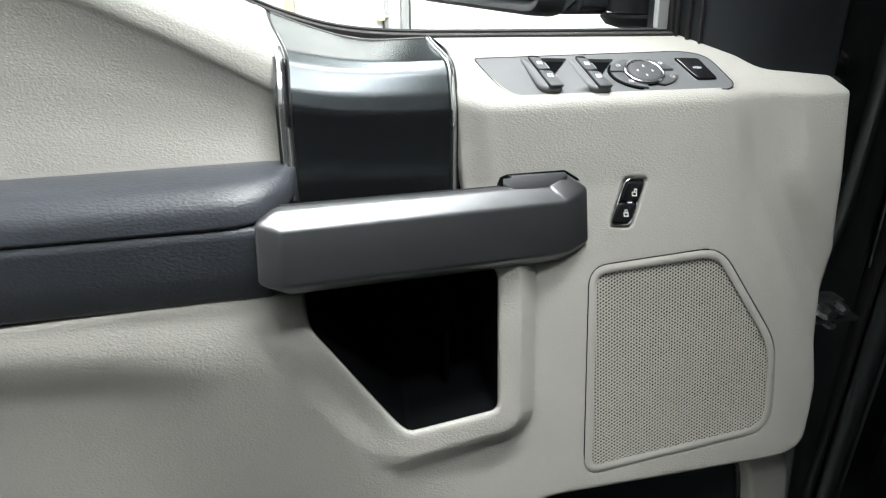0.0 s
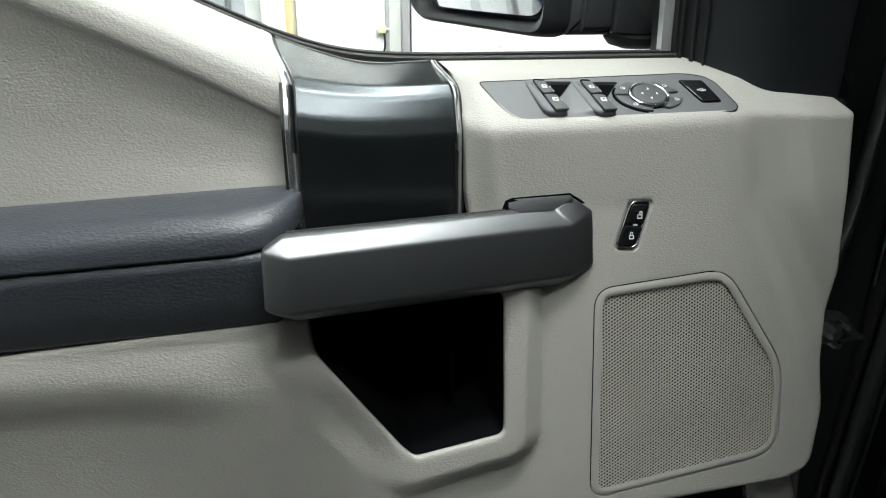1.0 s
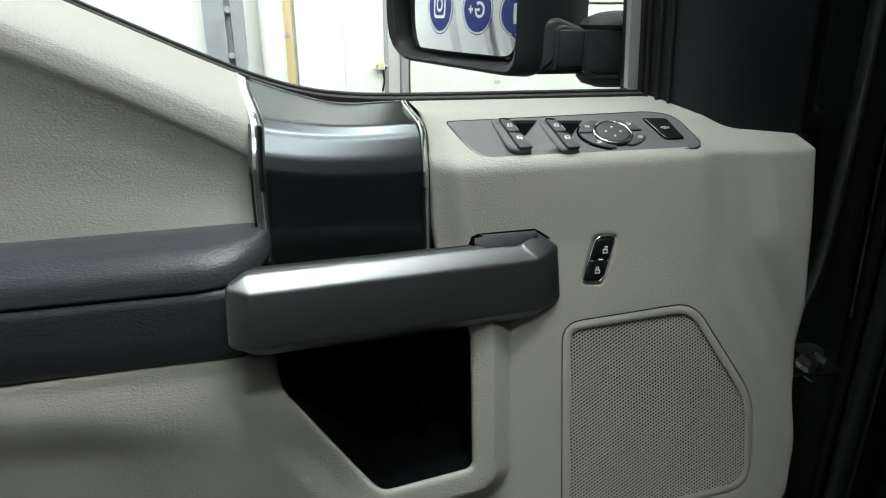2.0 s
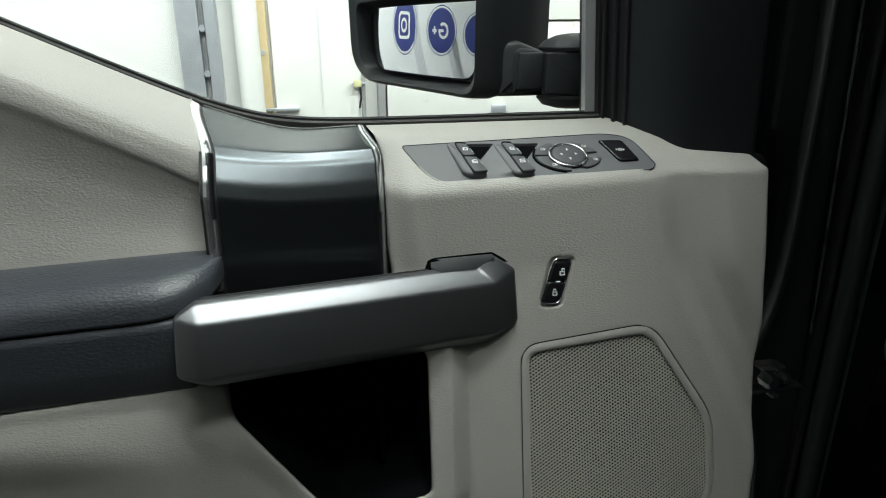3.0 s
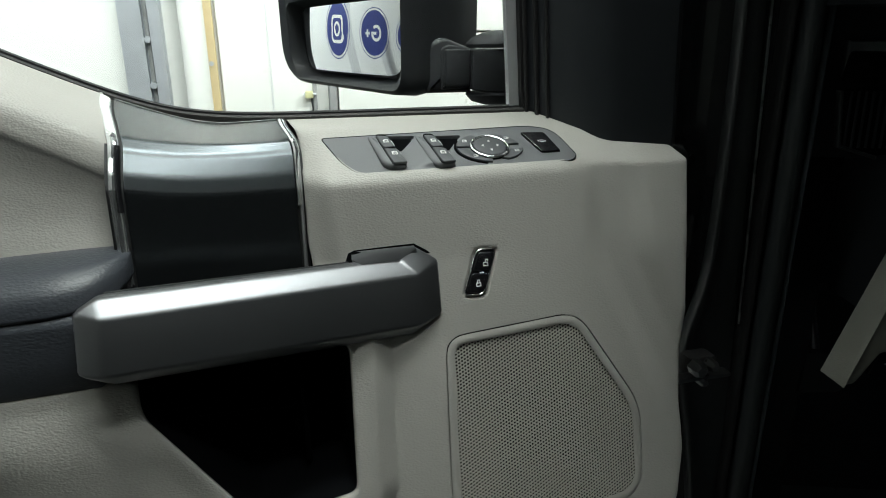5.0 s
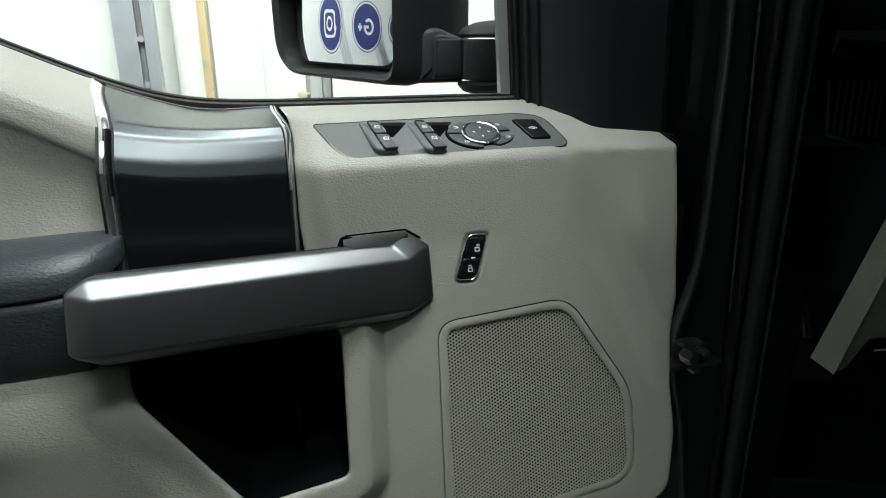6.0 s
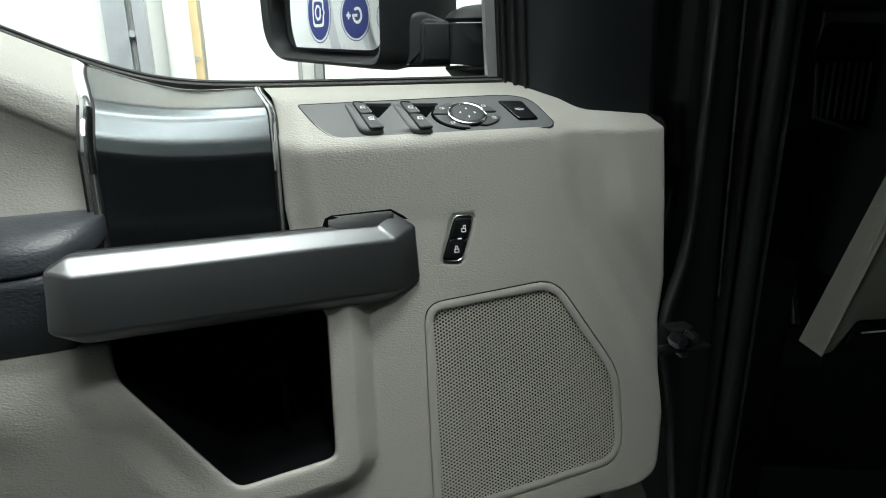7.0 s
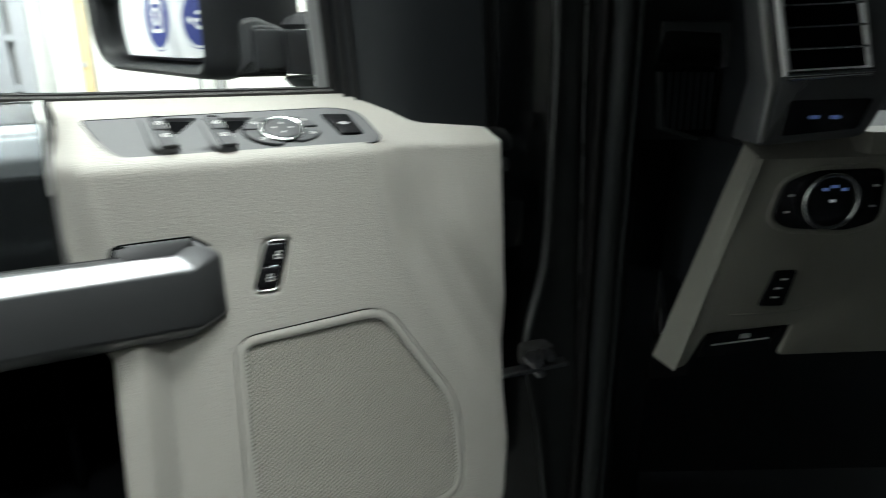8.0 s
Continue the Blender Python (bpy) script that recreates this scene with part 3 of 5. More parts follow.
def upper_grid():
    bm = bmesh.new()
    xs, ss = np.linspace(0, 1, 90), np.linspace(0, 1, 150)
    g, h = np.meshgrid(xs, ss)
    right = -0.0475 - 0.02 * step01(0.72, 1.0, h) ** 1.3
    x = -0.46 + (right + 0.46) * g
    x, y, z = upper_place(x, h)
    verts = [tuple(p) for p in np.c_[x.ravel(), y.ravel(), z.ravel()]]
    nx = len(xs)
    faces = [(j * nx + i, j * nx + i + 1, (j + 1) * nx + i + 1, (j + 1) * nx + i) for j in range(len(ss) - 1) for i in range(nx - 1)]
    edge = [j * nx + nx - 1 for j in range(len(ss))]
    base = len(verts)
    verts += [(verts[i][0] + 0.0012, verts[i][1] + 0.003, verts[i][2]) for i in edge] + [(verts[i][0] + 0.0012, verts[i][1] + 0.015, verts[i][2]) for i in edge]
    m = len(edge)
    for j in range(m - 1):
        faces.append((edge[j], edge[j + 1], base + j + 1, base + j))
        faces.append((base + j, base + j + 1, base + m + j + 1, base + m + j))
    bm.free()
    return from_arrays(verts, faces)


part("upper_trim", upper_grid(), grained_beige, door, "beige grained vinyl upper trim with a hollow", 60)

# graphite accent panel between two chrome strips
def accent_raw(x, s):
    lift = rise(x)
    lean = 0.2 * (x - 0.10)
    dip = 0.0042 * np.exp(-((x - 0.028) / 0.045) ** 2)
    up = 0.74 * lift
    pts = [(0.0, 0.5815 + lean, 1.24 + 0 * x), (0.30, 0.5851 + lean, 1.2950 + 0.5 * up), (0.49, 0.5879 + lean, 1.3320 + up), (0.60, 0.5952 + lean, 1.3460 + up),
           (0.72, 0.6059 + 0.92 * lean, 1.3632 + up), (0.80, 0.6142 + 0.8 * lean, 1.3724 + up - dip * 0.1), (1.0, 0.672 + lean * 0.05, 1.3858 + lift - dip)]
    y, z = pts[0][1], pts[0][2]
    for (a, ay, az), (b, by, bz) in zip(pts[:-1], pts[1:]):
        t = np.clip((s - a) / (b - a), 0, 1)
        y, z = np.where(s > a, ay + (by - ay) * t, y), np.where(s > a, az + (bz - az) * t, z)
    return y, z


def accent_place(x, s):
    ys, zs, w = 0, 0, 0
    for k in np.linspace(-1, 1, 11):
        y, z = accent_raw(x, s + k * (0.009 + 0.012 * step01(0.02, 0.06, np.abs(s - 0.80)) + 0.05 * step01(0.10, 0.2, 0.49 - s)))
        ys, zs, w = ys + y, zs + z, w + 1
    return x, ys / w, zs / w


def accent_left(s):
    return -0.037 - 0.018 * step01(0.70, 1.0, s) ** 1.4


def accent_right(s):
    return 0.099 - 0.011 * step01(0.68, 1.0, s) ** 1.4


def skin(place, left, right, n_u, n_s, s0=0.0, s1=1.0):
    g, h = np.meshgrid(np.linspace(0, 1, n_u), np.linspace(s0, s1, n_s))
    x = left(h) + (right(h) - left(h)) * g
    x, y, z = place(x, h)
    verts = [tuple(p) for p in np.c_[x.ravel(), y.ravel(), z.ravel()]]
    faces = [(j * n_u + i, j * n_u + i + 1, (j + 1) * n_u + i + 1, (j + 1) * n_u + i) for j in range(n_s - 1) for i in range(n_u - 1)]
    return from_arrays(verts, faces)


def thicken(bm, by):
    """Gives an open skin a back, by metres along +y."""
    geom = bmesh.ops.extrude_face_region(bm, geom=bm.faces[:])
    for v in geom["geom"]:
        if isinstance(v, bmesh.types.BMVert):
            v.co.y += by
    return bm


part("accent_panel", thicken(skin(accent_place, accent_left, accent_right, 40, 220), 0.006), graphite, door, "satin graphite accent panel", 50)


def strip(left, right, proud, facet, s0, s1, steps=80):
    """A chrome strip beside the accent panel with a raised, faceted back."""
    loops = []
    for k in range(steps + 1):
        s = s0 + (s1 - s0) * k / steps
        a, b = float(left(s)), float(right(s))
        mid = a + (b - a) * facet
        row = []
        for x, d in ((a, 0.006), (a, -proud * 0.25), (a + (mid - a) * 0.35, -proud * 0.8), (mid, -proud), (mid + (b - mid) * 0.6, -proud * 0.75), (b, -proud * 0.2), (b, 0.006)):
            _, y, z = accent_place(np.array([x]), np.array([s]))
            row.append((x, float(y[0]) + d, float(z[0]) - d * 0.6 * float(step01(0.6, 0.9, s))))
        loops.append(row)
    return loft(loops)


part("chrome_strip", strip(lambda s: accent_left(s) - 0.0112, lambda s: accent_left(s) - 0.0022, 0.0055, 0.45, 0.13, 0.99), chrome, door, "bright chrome trim strip")
part("strip_shadow_gap", strip(lambda s: accent_left(s) - 0.0130, lambda s: accent_left(s) - 0.0004, 0.0004, 0.5, 0.05, 0.99), rubber, door)
part("chrome_inlay", strip(lambda s: accent_left(s) - 0.0060, lambda s: accent_left(s) - 0.0016, 0.0062, 0.5, 0.42, 0.74), gloss_black, door, "gloss black inlay")
part("chrome_strip", strip(lambda s: accent_right(s) + 0.0006, lambda s: accent_right(s) + 0.0052 + 0.002 * float(step01(0.66, 0.74, s)), 0.0035, 0.4, 0.42, 0.99), chrome, door, "bright chrome trim strip")
part("strip_shadow_gap", strip(lambda s: accent_right(s) + 0.0004, lambda s: accent_right(s) + 0.0026, 0.001, 0.5, 0.05, 0.45), rubber, door)
part("trim_edge", strip(lambda s: accent_right(s) + 0.0028, lambda s: accent_right(s) + 0.0062, 0.0015, 0.5, 0.05, 0.97), satin_grey, door, "satin grey trim edge")
part("strip_shadow_gap", strip(lambda s: accent_right(s) + 0.0060, lambda s: accent_right(s) + 0.0085, 0.0002, 0.5, 0.05, 0.99), rubber, door)

# chrome edge along the top of the accent and the black window seal
def sill_path(x0, x1, n, dy=0.0, dz=0.0, dip=0.0):
    xs = np.linspace(x0, x1, n)
    return [(float(x), 0.680 + dy, 1.386 + float(rise(x)) + dz - dip * math.exp(-((x - 0.028) / 0.045) ** 2)) for x in xs]


part("sill_edge", tube(sill_path(-0.055, 0.088, 40, -0.0105, 0.0000, 0.0042), 0.0005, 8), satin_grey, door, "thin chrome edge")
seal = [[(x, y + dy, z + dz) for dy, dz in ((-0.004, -0.018), (-0.004, 0.0005), (-0.001, 0.0025), (0.003, 0.0015), (0.004, -0.018))]
        for x, y, z in sill_path(-0.62, 0.352, 160)]
part("window_seal", loft(seal), worn_rubber, door, "dusty black rubber window seal")
seal = [[(x, y + dy, z + dz) for dy, dz in ((0.006, -0.012), (0.006, 0.0035), (0.009, 0.005), (0.014, 0.003), (0.016, -0.012))]
        for x, y, z in sill_path(-0.62, 0.352, 160)]
part("outer_seal", loft(seal), rubber, door)

# black padded armrest in two rows with a seam between them
def bar_loft(profile, x0, x1, n, end_round, lift):
    """An upholstered bar along x that rounds in at its front end."""
    loops = []
    high = max(p[1] for p in profile)
    back = max(p[0] for p in profile)
    for k in range(n + 1):
        x = x0 + (x1 - x0) * (1 - (1 - k / n) ** 1.6)
        e = max(0.0, (x - (x1 - end_round)) / end_round)
        f = math.sqrt(max(0.0, 1 - e ** 2.4)) if e > 0 else 1.0
        loops.append([(x, back + (y - back) * (0.30 + 0.70 * f), high + (z - high) * (0.50 + 0.50 * f) - 0.004 * (1 - f) + lift(x)) for y, z in profile])
    return loft(loops)


top_pad = rounded([(0.580, 1.2935), (0.550, 1.2975), (0.517, 1.2935), (0.500, 1.281), (0.4965, 1.2655), (0.499, 1.2632), (0.580, 1.2632)],
                  [0.0, 0.02, 0.02, 0.014, 0.004, 0, 0])
low_pad = rounded([(0.58, 1.2628), (0.4985, 1.2628), (0.4955, 1.258), (0.4945, 1.22), (0.5, 1.199), (0.58, 1.199)], [0, 0.003, 0.01, 0.02, 0.006, 0])
part("armrest_pad", bar_loft(top_pad, -0.46, -0.038, 60, 0.062, lambda x: 0.033 * (x + 0.16)), black_leather, door, "black grained padded armrest", 60)
part("armrest_bolster", bar_loft(low_pad, -0.46, -0.052, 60, 0.012, lambda x: 0.035 * (x + 0.16)), black_leather, door, "black grained armrest side", 60)

# pull handle: a faceted bar that stands off at the rear and meets the card at its front end
def handle_at(x, d, z):
    """A point of the handle: x along the door, d behind its front plane."""
    return (x, 0.487 + 0.30 * x + 0.28 * (z - 1.262) + d, z)


def pull_handle():
    front = [handle_at(x, 0.0, z) for x, z in ((-0.0493, 1.2712), (0.2005, 1.2552), (0.2031, 1.2101), (-0.0512, 1.2304))]
    rim = [handle_at(-0.0678, 0.010, 1.2750), handle_at(-0.0531, 0.012, 1.2826), handle_at(0.1860, 0.012, 1.2676), (0.2018, 0.5570, 1.2778), (0.2225, 0.5540, 1.2645),
           (0.2232, 0.5405, 1.2165), handle_at(0.193, 0.012, 1.1985), handle_at(-0.046, 0.012, 1.2190), handle_at(-0.0682, 0.010, 1.2318)]
    back = [(x, y + 0.010, z) for x, y, z in rim]
    inset = [(0.06 + (x - 0.06) * 0.985, y + 0.016, 1.24 + (z - 1.24) * 0.86) for x, y, z in rim]
    faces = [(0, 1, 2, 3), (4, 0, 3, 12), (5, 6, 1, 0), (4, 5, 0), (6, 7, 8, 1), (1, 8, 9, 2), (3, 2, 10, 11), (12, 3, 11), (2, 9, 10)]
    for ring_at in (4, 13):
        faces += [(ring_at + i, ring_at + (i + 1) % 9, ring_at + 9 + (i + 1) % 9, ring_at + 9 + i) for i in range(9)]
    faces.append(tuple(range(22, 31)))
    bm = from_arrays(front + rim + back + inset, faces)
    bmesh.ops.recalc_face_normals(bm, faces=bm.faces)
    bmesh.ops.bevel(bm, geom=bm.edges[:], offset=0.0024, segments=4, affect="EDGES", profile=0.5)
    return bm


handle = part("pull_handle", pull_handle(), silver_handle, door, "warm grey satin pull handle", 35)
MOUNT = [(0.1375, 1.2690), (0.1405, 1.2765), (0.1460, 1.2785), (0.1760, 1.2795), (0.2010, 1.2802), (0.2120, 1.2735), (0.2235, 1.2640), (0.2230, 1.2450), (0.2200, 1.2190), (0.190, 1.210), (0.140, 1.215)]


def mount_loop(grow, d):
    return [on_card(x, z, d) for x, z in shrunk(MOUNT, -grow)]


def on_card(x, z, d):
    return (x, float(face_depth(np.array([x]), np.array([z]))[0]) - d - 0.19 * max(0.0, z - 1.262), z)


top = [(0.1400, 0.5600, 1.2725), (0.1418, 0.5600, 1.2762), (0.1460, 0.5600, 1.2780), (0.1750, 0.5592, 1.2790), (0.2010, 0.5582, 1.2798), (0.2026, 0.5560, 1.2778),
       handle_at(0.1880, 0.0122, 1.2672), handle_at(0.1500, 0.0122, 1.2696)]
bm = loft([[(x, y, z - 0.045) for x, y, z in top], [(x, y, z - 0.0012) for x, y, z in top], [(0.17 + (x - 0.17) * 0.985, y + (0.558 - y) * 0.03, z) for x, y, z in top]])
part("front_mount", bm, mount_shade_grey, handle, "grey mount")
part("mount_gap", loft([mount_loop(0.0007, -0.0010), mount_loop(0.0007, -0.006)]), pit_black, handle)
# the hand side of the bar: a thin ledge and a black grip behind it
edge = [[handle_at(x, d, z) for x, z in ((-0.050, 1.2820 + up), (0.142, 1.2700 + up), (0.142, 1.240), (-0.050, 1.250))] for d, up in ((0.0145, 0.0), (0.0160, 0.0006), (0.0175, 0.0))]
part("grip_ledge", loft(edge), silver_handle, handle)
mount = [[handle_at(x, d, z) for x, z in ((-0.05, 1.2818), (0.1400, 1.2699), (0.14, 1.225), (-0.03, 1.23), (-0.058, 1.235))] for d in (0.0200, 0.0235, 0.0270)]
part("inner_grip", loft(mount), black_plastic, handle, "black inner grip")
part("rear_mount", box((-0.066, 0.488, 1.216), (-0.036, 0.56, 1.258), 0.004), black_plastic, handle)


def on_face(u, v, d):
    return (u, float(face_depth(np.array([u]), np.array([v]))[0]) - d, v)


# speaker grille: frame, perforated mesh, dark backing
grille = part("speaker_grille", ring(shrunk(GRILLE, 0.0012), shrunk(GRILLE, 0.0092), on_face, 0.0007, 0.0009), smooth_beige, door, "beige moulded speaker grille frame")
inner = shrunk(GRILLE, 0.0090)


def perforated(outline, pitch, hole):
    pts = np.array(outline)
    lo, hi = pts.min(0), pts.max(0)
    col = pitch * 0.866
    centres = []
    for k in range(int((hi[0] - lo[0] + 0.02) / col) + 1):
        x = lo[0] - 0.01 + k * col
        centres += [(x, z) for z in np.arange(lo[1] - 0.01, hi[1] + 0.01, pitch) + (k % 2) * pitch / 2]
    centres = np.array(centres)
    d, inside = distance(centres, outline)
    centres = centres[inside | (d < pitch * 0.5)]
    verts, faces = [], []
    ang = [math.pi / 3 * i for i in range(6)]
    r_out = pitch / math.sqrt(3)
    for cx, cz in centres:
        b = len(verts)
        # a slight dish in the sheet, so that the rows catch the light differently
        y0 = 0.541 - 0.006 * cx + 0.2855 * (cz - 1.2) + 0.0014
        for r, dy, sx in ((r_out, 0.0, 1), (hole * 1.08, 0.0, 1), (hole, 0.0002, 1), (hole * 0.97, 0.0011, 1)):
            for a in ang:
                dx, dz = r * math.cos(a), r * math.sin(a)
                verts.append((cx + dx, y0 + dy - 0.006 * dx + 0.2855 * dz, cz + dz))
        for lv in range(3):
            for i in range(6):
                j = (i + 1) % 6
                faces.append((b + lv * 6 + i, b + lv * 6 + j, b + lv * 6 + 6 + j, b + lv * 6 + 6 + i))
    me = bpy.data.meshes.new("perforated_mesh")
    me.from_pydata(verts, [], faces)
    inv = root_pose(door).inverted()
    me.transform(inv)
    ob = new("perforated_mesh", me)
    ob.parent = grille
    finish(ob, grille_beige, 25)
    return tagged(ob, "beige perforated speaker mesh", kind="stuff")


perforated(inner, 0.0033, 0.00126)
part("grille_backing", plate(shrunk(GRILLE, 0.003), lambda u, v, d: (u, 0.541 - 0.006 * u + 0.2855 * (v - 1.2) + 0.0075 - d, v), 0.002, 0.0002, 1), pit_black, grille, "dark cloth behind the mesh")

# lock switch
in_pocket = lambda u, v, d: on_face(u, v, d - 0.0026)
lock = part("lock_switch", plate(LOCK, in_pocket, 0.0030, 0.0008), gloss_black, door, "black door lock switch with a chrome rim")
part("chrome_rim", tube([in_pocket(u, v, 0.0030) for u, v in (*LOCK, LOCK[0])], 0.0008, 8, False), satin_chrome, lock, "thin chrome rim")


def between(a, b, t):
    return (a[0] + (b[0] - a[0]) * t, a[1] + (b[1] - a[1]) * t)


def key(lo, hi, inset):
    tl, tr, br, bl = (0.2628, 1.2688), (0.2795, 1.2680), (0.2654, 1.2290), (0.2475, 1.2306)
    q = [between(tl, bl, lo), between(tr, br, lo), between(tr, br, hi), between(tl, bl, hi)]
    return rounded(shrunk(q, inset), 0.003, 4)


for a, b in ((0.02, 0.485), (0.515, 0.98)):
    part("lock_key", plate(key(a, b, 0.0005), on_face, 0.0016, 0.0010), gloss_black, lock)
part("status_light", box((0.2632, 0.5515, 1.2484), (0.2672, 0.5530, 1.2491)), white_glow, lock, "small white status light")


def padlock(cx, cz, k, open_by):
    """A plain padlock mark."""
    bm = bmesh.new()
    for x0, x1, z0, z1 in ((-0.5, 0.5, -0.6, -0.42), (-0.5, 0.5, 0.0, 0.18), (-0.5, -0.32, -0.42, 0.0), (0.32, 0.5, -0.42, 0.0),
                           (-0.3 + open_by, -0.12 + open_by, 0.18, 0.62), (0.12 + open_by, 0.3 + open_by, 0.18 + open_by * 0.6, 0.62), (-0.3 + open_by, 0.3 + open_by, 0.55, 0.72)):
        a, b = on_face(cx + x0 * k, cz + z0 * k, 0.0018), on_face(cx + x1 * k, cz + z1 * k, 0.0018)
        c, d = on_face(cx + x1 * k, cz + z0 * k, 0.0018), on_face(cx + x0 * k, cz + z1 * k, 0.0018)
        vs = [bm.verts.new(p) for p in (a, c, b, d)]
        bm.faces.new(vs)
    return thicken(bm, 0.0006)


part("lock_symbol", padlock(0.2695, 1.2575, 0.0050, 0.22), white_print, lock, "white open padlock mark")
part("lock_symbol", padlock(0.2612, 1.2392, 0.0048, 0.0), white_print, lock, "white closed padlock mark")

# window and mirror switches on the sloped ledge
def on_bezel(x, y, d):
    return (x + 0.0257 * d, y - 0.514 * d, float(bezel_z(x, y)) + 0.857 * d)


SWITCH_X = (0.0, 0.0465)


def key_height(y):
    """The rockers lie low at the rear and climb towards their noses."""
    return 0.0012 + 0.0052 * np.clip((0.621 - y) / 0.04, 0, 1)


key_left = lambda y: 0.1787 + (0.621 - y) * 0.212
key_right = lambda y: 0.1900 + (0.6186 - y) * 0.300
WELL = [(0.1900, 0.6222), (0.2175, 0.6222), (0.2010, 0.6040), (0.1962, 0.6040)]


def scoop(x, y):
    """Height of the bezel: a raised saddle under each pair of rockers and a finger well beside it."""
    h = 0 * x
    for k, sx in enumerate(SWITCH_X):
        foot = 0.1765 + sx + (0.6227 - y) * 0.3 if k == 0 else 0.2150 - (0.6263 - y) * 0.26
        row = step01(0.5820, 0.5865, y) * (1 - step01(0.6225, 0.6240, y))
        flank = np.clip((x - foot) / np.maximum(key_left(y) + sx - foot, 0.001), 0, 1)
        edge = key_right(y) + sx
        h = h + key_height(y) * row * flank ** (1.0 if k == 0 else 1.6) * (1 - step01(0.0004, 0.0014, x - edge))
        d, inside = distance(np.c_[np.ravel(x), np.ravel(y)], [(u + sx, v) for u, v in WELL])
        h = h - 0.0040 * step01(0.0, 0.0010, np.where(inside, d, 0)).reshape(np.shape(x))
    return h


def bezel_place(x, y):
    h = scoop(x, y) + 0.0002
    return x, y - 0.514 * h, bezel_z(x, y) + 0.857 * h


bezel = part("switch_bezel", sheet(BEZEL, bezel_place, 0.0013, 0.0004, 0.003), bezel_grey, door, "grey window switch bezel", 40)
part("bezel_gap", ring(shrunk(BEZEL, -0.0006), shrunk(BEZEL, 0.0002), on_bezel, 0.0004, 0.0001), pit_black, bezel)


def on_key(x, y, d):
    return on_bezel(x, y, float(key_height(y)) + d)


def rocker(sx, y0, y1, tall):
    mid = (y0 + y1) / 2
    out = [(key_left(y1) + sx, y1), (key_right(y1) + sx, y1 - 0.0012), (key_right(mid) + sx, mid), (key_right(y0) + sx, y0 + 0.0012), (key_left(y0) + sx + 0.0005, y0), (key_left(mid) + sx, mid)]
    return plate(rounded(out, [0.0022, 0.0022, 0, 0.0022, 0.0022, 0], 4), on_key, tall, 0.0012, 4)


def glyph(name, cx, cy, bars, parent, label, size=0.001, proud=0.0, lie=on_bezel):
    bm = bmesh.new()
    for bar in bars:
        q = ((bar[0], bar[1]), (bar[2], bar[1]), (bar[2], bar[3]), (bar[0], bar[3])) if len(bar) == 4 else tuple(zip(bar[0::2], bar[1::2]))
        bm.faces.new([bm.verts.new(lie(cx + x * size, cy + y * size, proud)) for x, y in q])
    geom = bmesh.ops.extrude_face_region(bm, geom=bm.faces[:])
    for v in geom["geom"]:
        if isinstance(v, bmesh.types.BMVert):
            v.co += Vector((0, 0.0002, -0.0003))
    return part(name, bm, white_print, parent, label)


WINDOW_MARK = [(-2.0, -1.6, 2.2, -1.0), (-2.0, -1.6, -1.4, 1.0), (1.5, -1.6, 2.1, 1.9), (-1.0, 1.3, 2.1, 1.9), (-2.0, 0.4, -0.6, 1.6), (-1.3, -0.4, 1.4, 0.1)]
for sx in SWITCH_X:
    bank = [(0.1700 + sx, 0.6236), (float(key_right(0.6232)) + sx, 0.6225), (float(key_right(0.585)) + sx + 0.001, 0.5850), (0.1990 + sx, 0.5815), (0.1845 + sx, 0.5808), (0.1785 + sx, 0.5850)]
    part("switch_bank", plate(rounded(bank, [0.0055, 0.001, 0.002, 0.003, 0.005, 0.005], 5), lambda u, v, d: on_bezel(u, v, d * float(key_height(v)) / 0.0064), 0.0066, 0.0040, 6), bezel_grey, bezel, "raised grey switch bank", 60)
    slot = rounded([(0.1784 + sx, 0.6205), (0.1795 + sx, 0.6240), (0.1885 + sx, 0.6240), (0.1904 + sx, 0.6200), (0.2004 + sx, 0.5855), (0.1868 + sx, 0.5824)],
                   [0.001, 0.002, 0.002, 0.001, 0.002, 0.001], 4)
    part("rocker_slot", plate(slot, on_key, 0.0006, 0.0002, 1), pit_black, bezel, "black slot round the rockers")
    unit = part("window_switch", rocker(sx, 0.6035, 0.6212, 0.0022), switch_grey, bezel, "dark grey window rocker")
    glyph("window_mark", 0.1862 + sx, 0.6120, WINDOW_MARK, unit, "white window mark", 0.00120, 0.0024, on_key)
    unit = part("window_switch", rocker(sx, 0.5815, 0.6026, 0.0026), switch_grey, bezel, "dark grey window rocker")
    glyph("window_mark", 0.1910 + sx, 0.5945, WINDOW_MARK, unit, "white window mark", 0.00130, 0.0028, on_key)
    for y in (0.6090, 0.5915):
        glyph("line_mark", float(key_right(y)) + sx - 0.0003, y, [(-1.4, 3.6, -0.9, 3.6, 1.1, -3.6, 0.6, -3.6)], unit, "white line mark", 0.001, 0.0021, on_key)
    well = [(u + sx, v) for u, v in WELL]
    part("finger_well", plate(well, lambda u, v, d: on_bezel(u, v, d - 0.0050), 0.0022, 0.0001, 1), pit_black, bezel, "black finger well")

DIAL = (0.2885, 0.6050)


def oval(rx, ry, n=40, a0=0.0, a1=360.0):
    step = (a1 - a0) / n
    return [(DIAL[0] + rx * math.cos(radians(a0 + step * k)), DIAL[1] + ry * math.sin(radians(a0 + step * k))) for k in range(n + (a1 - a0 < 360))]


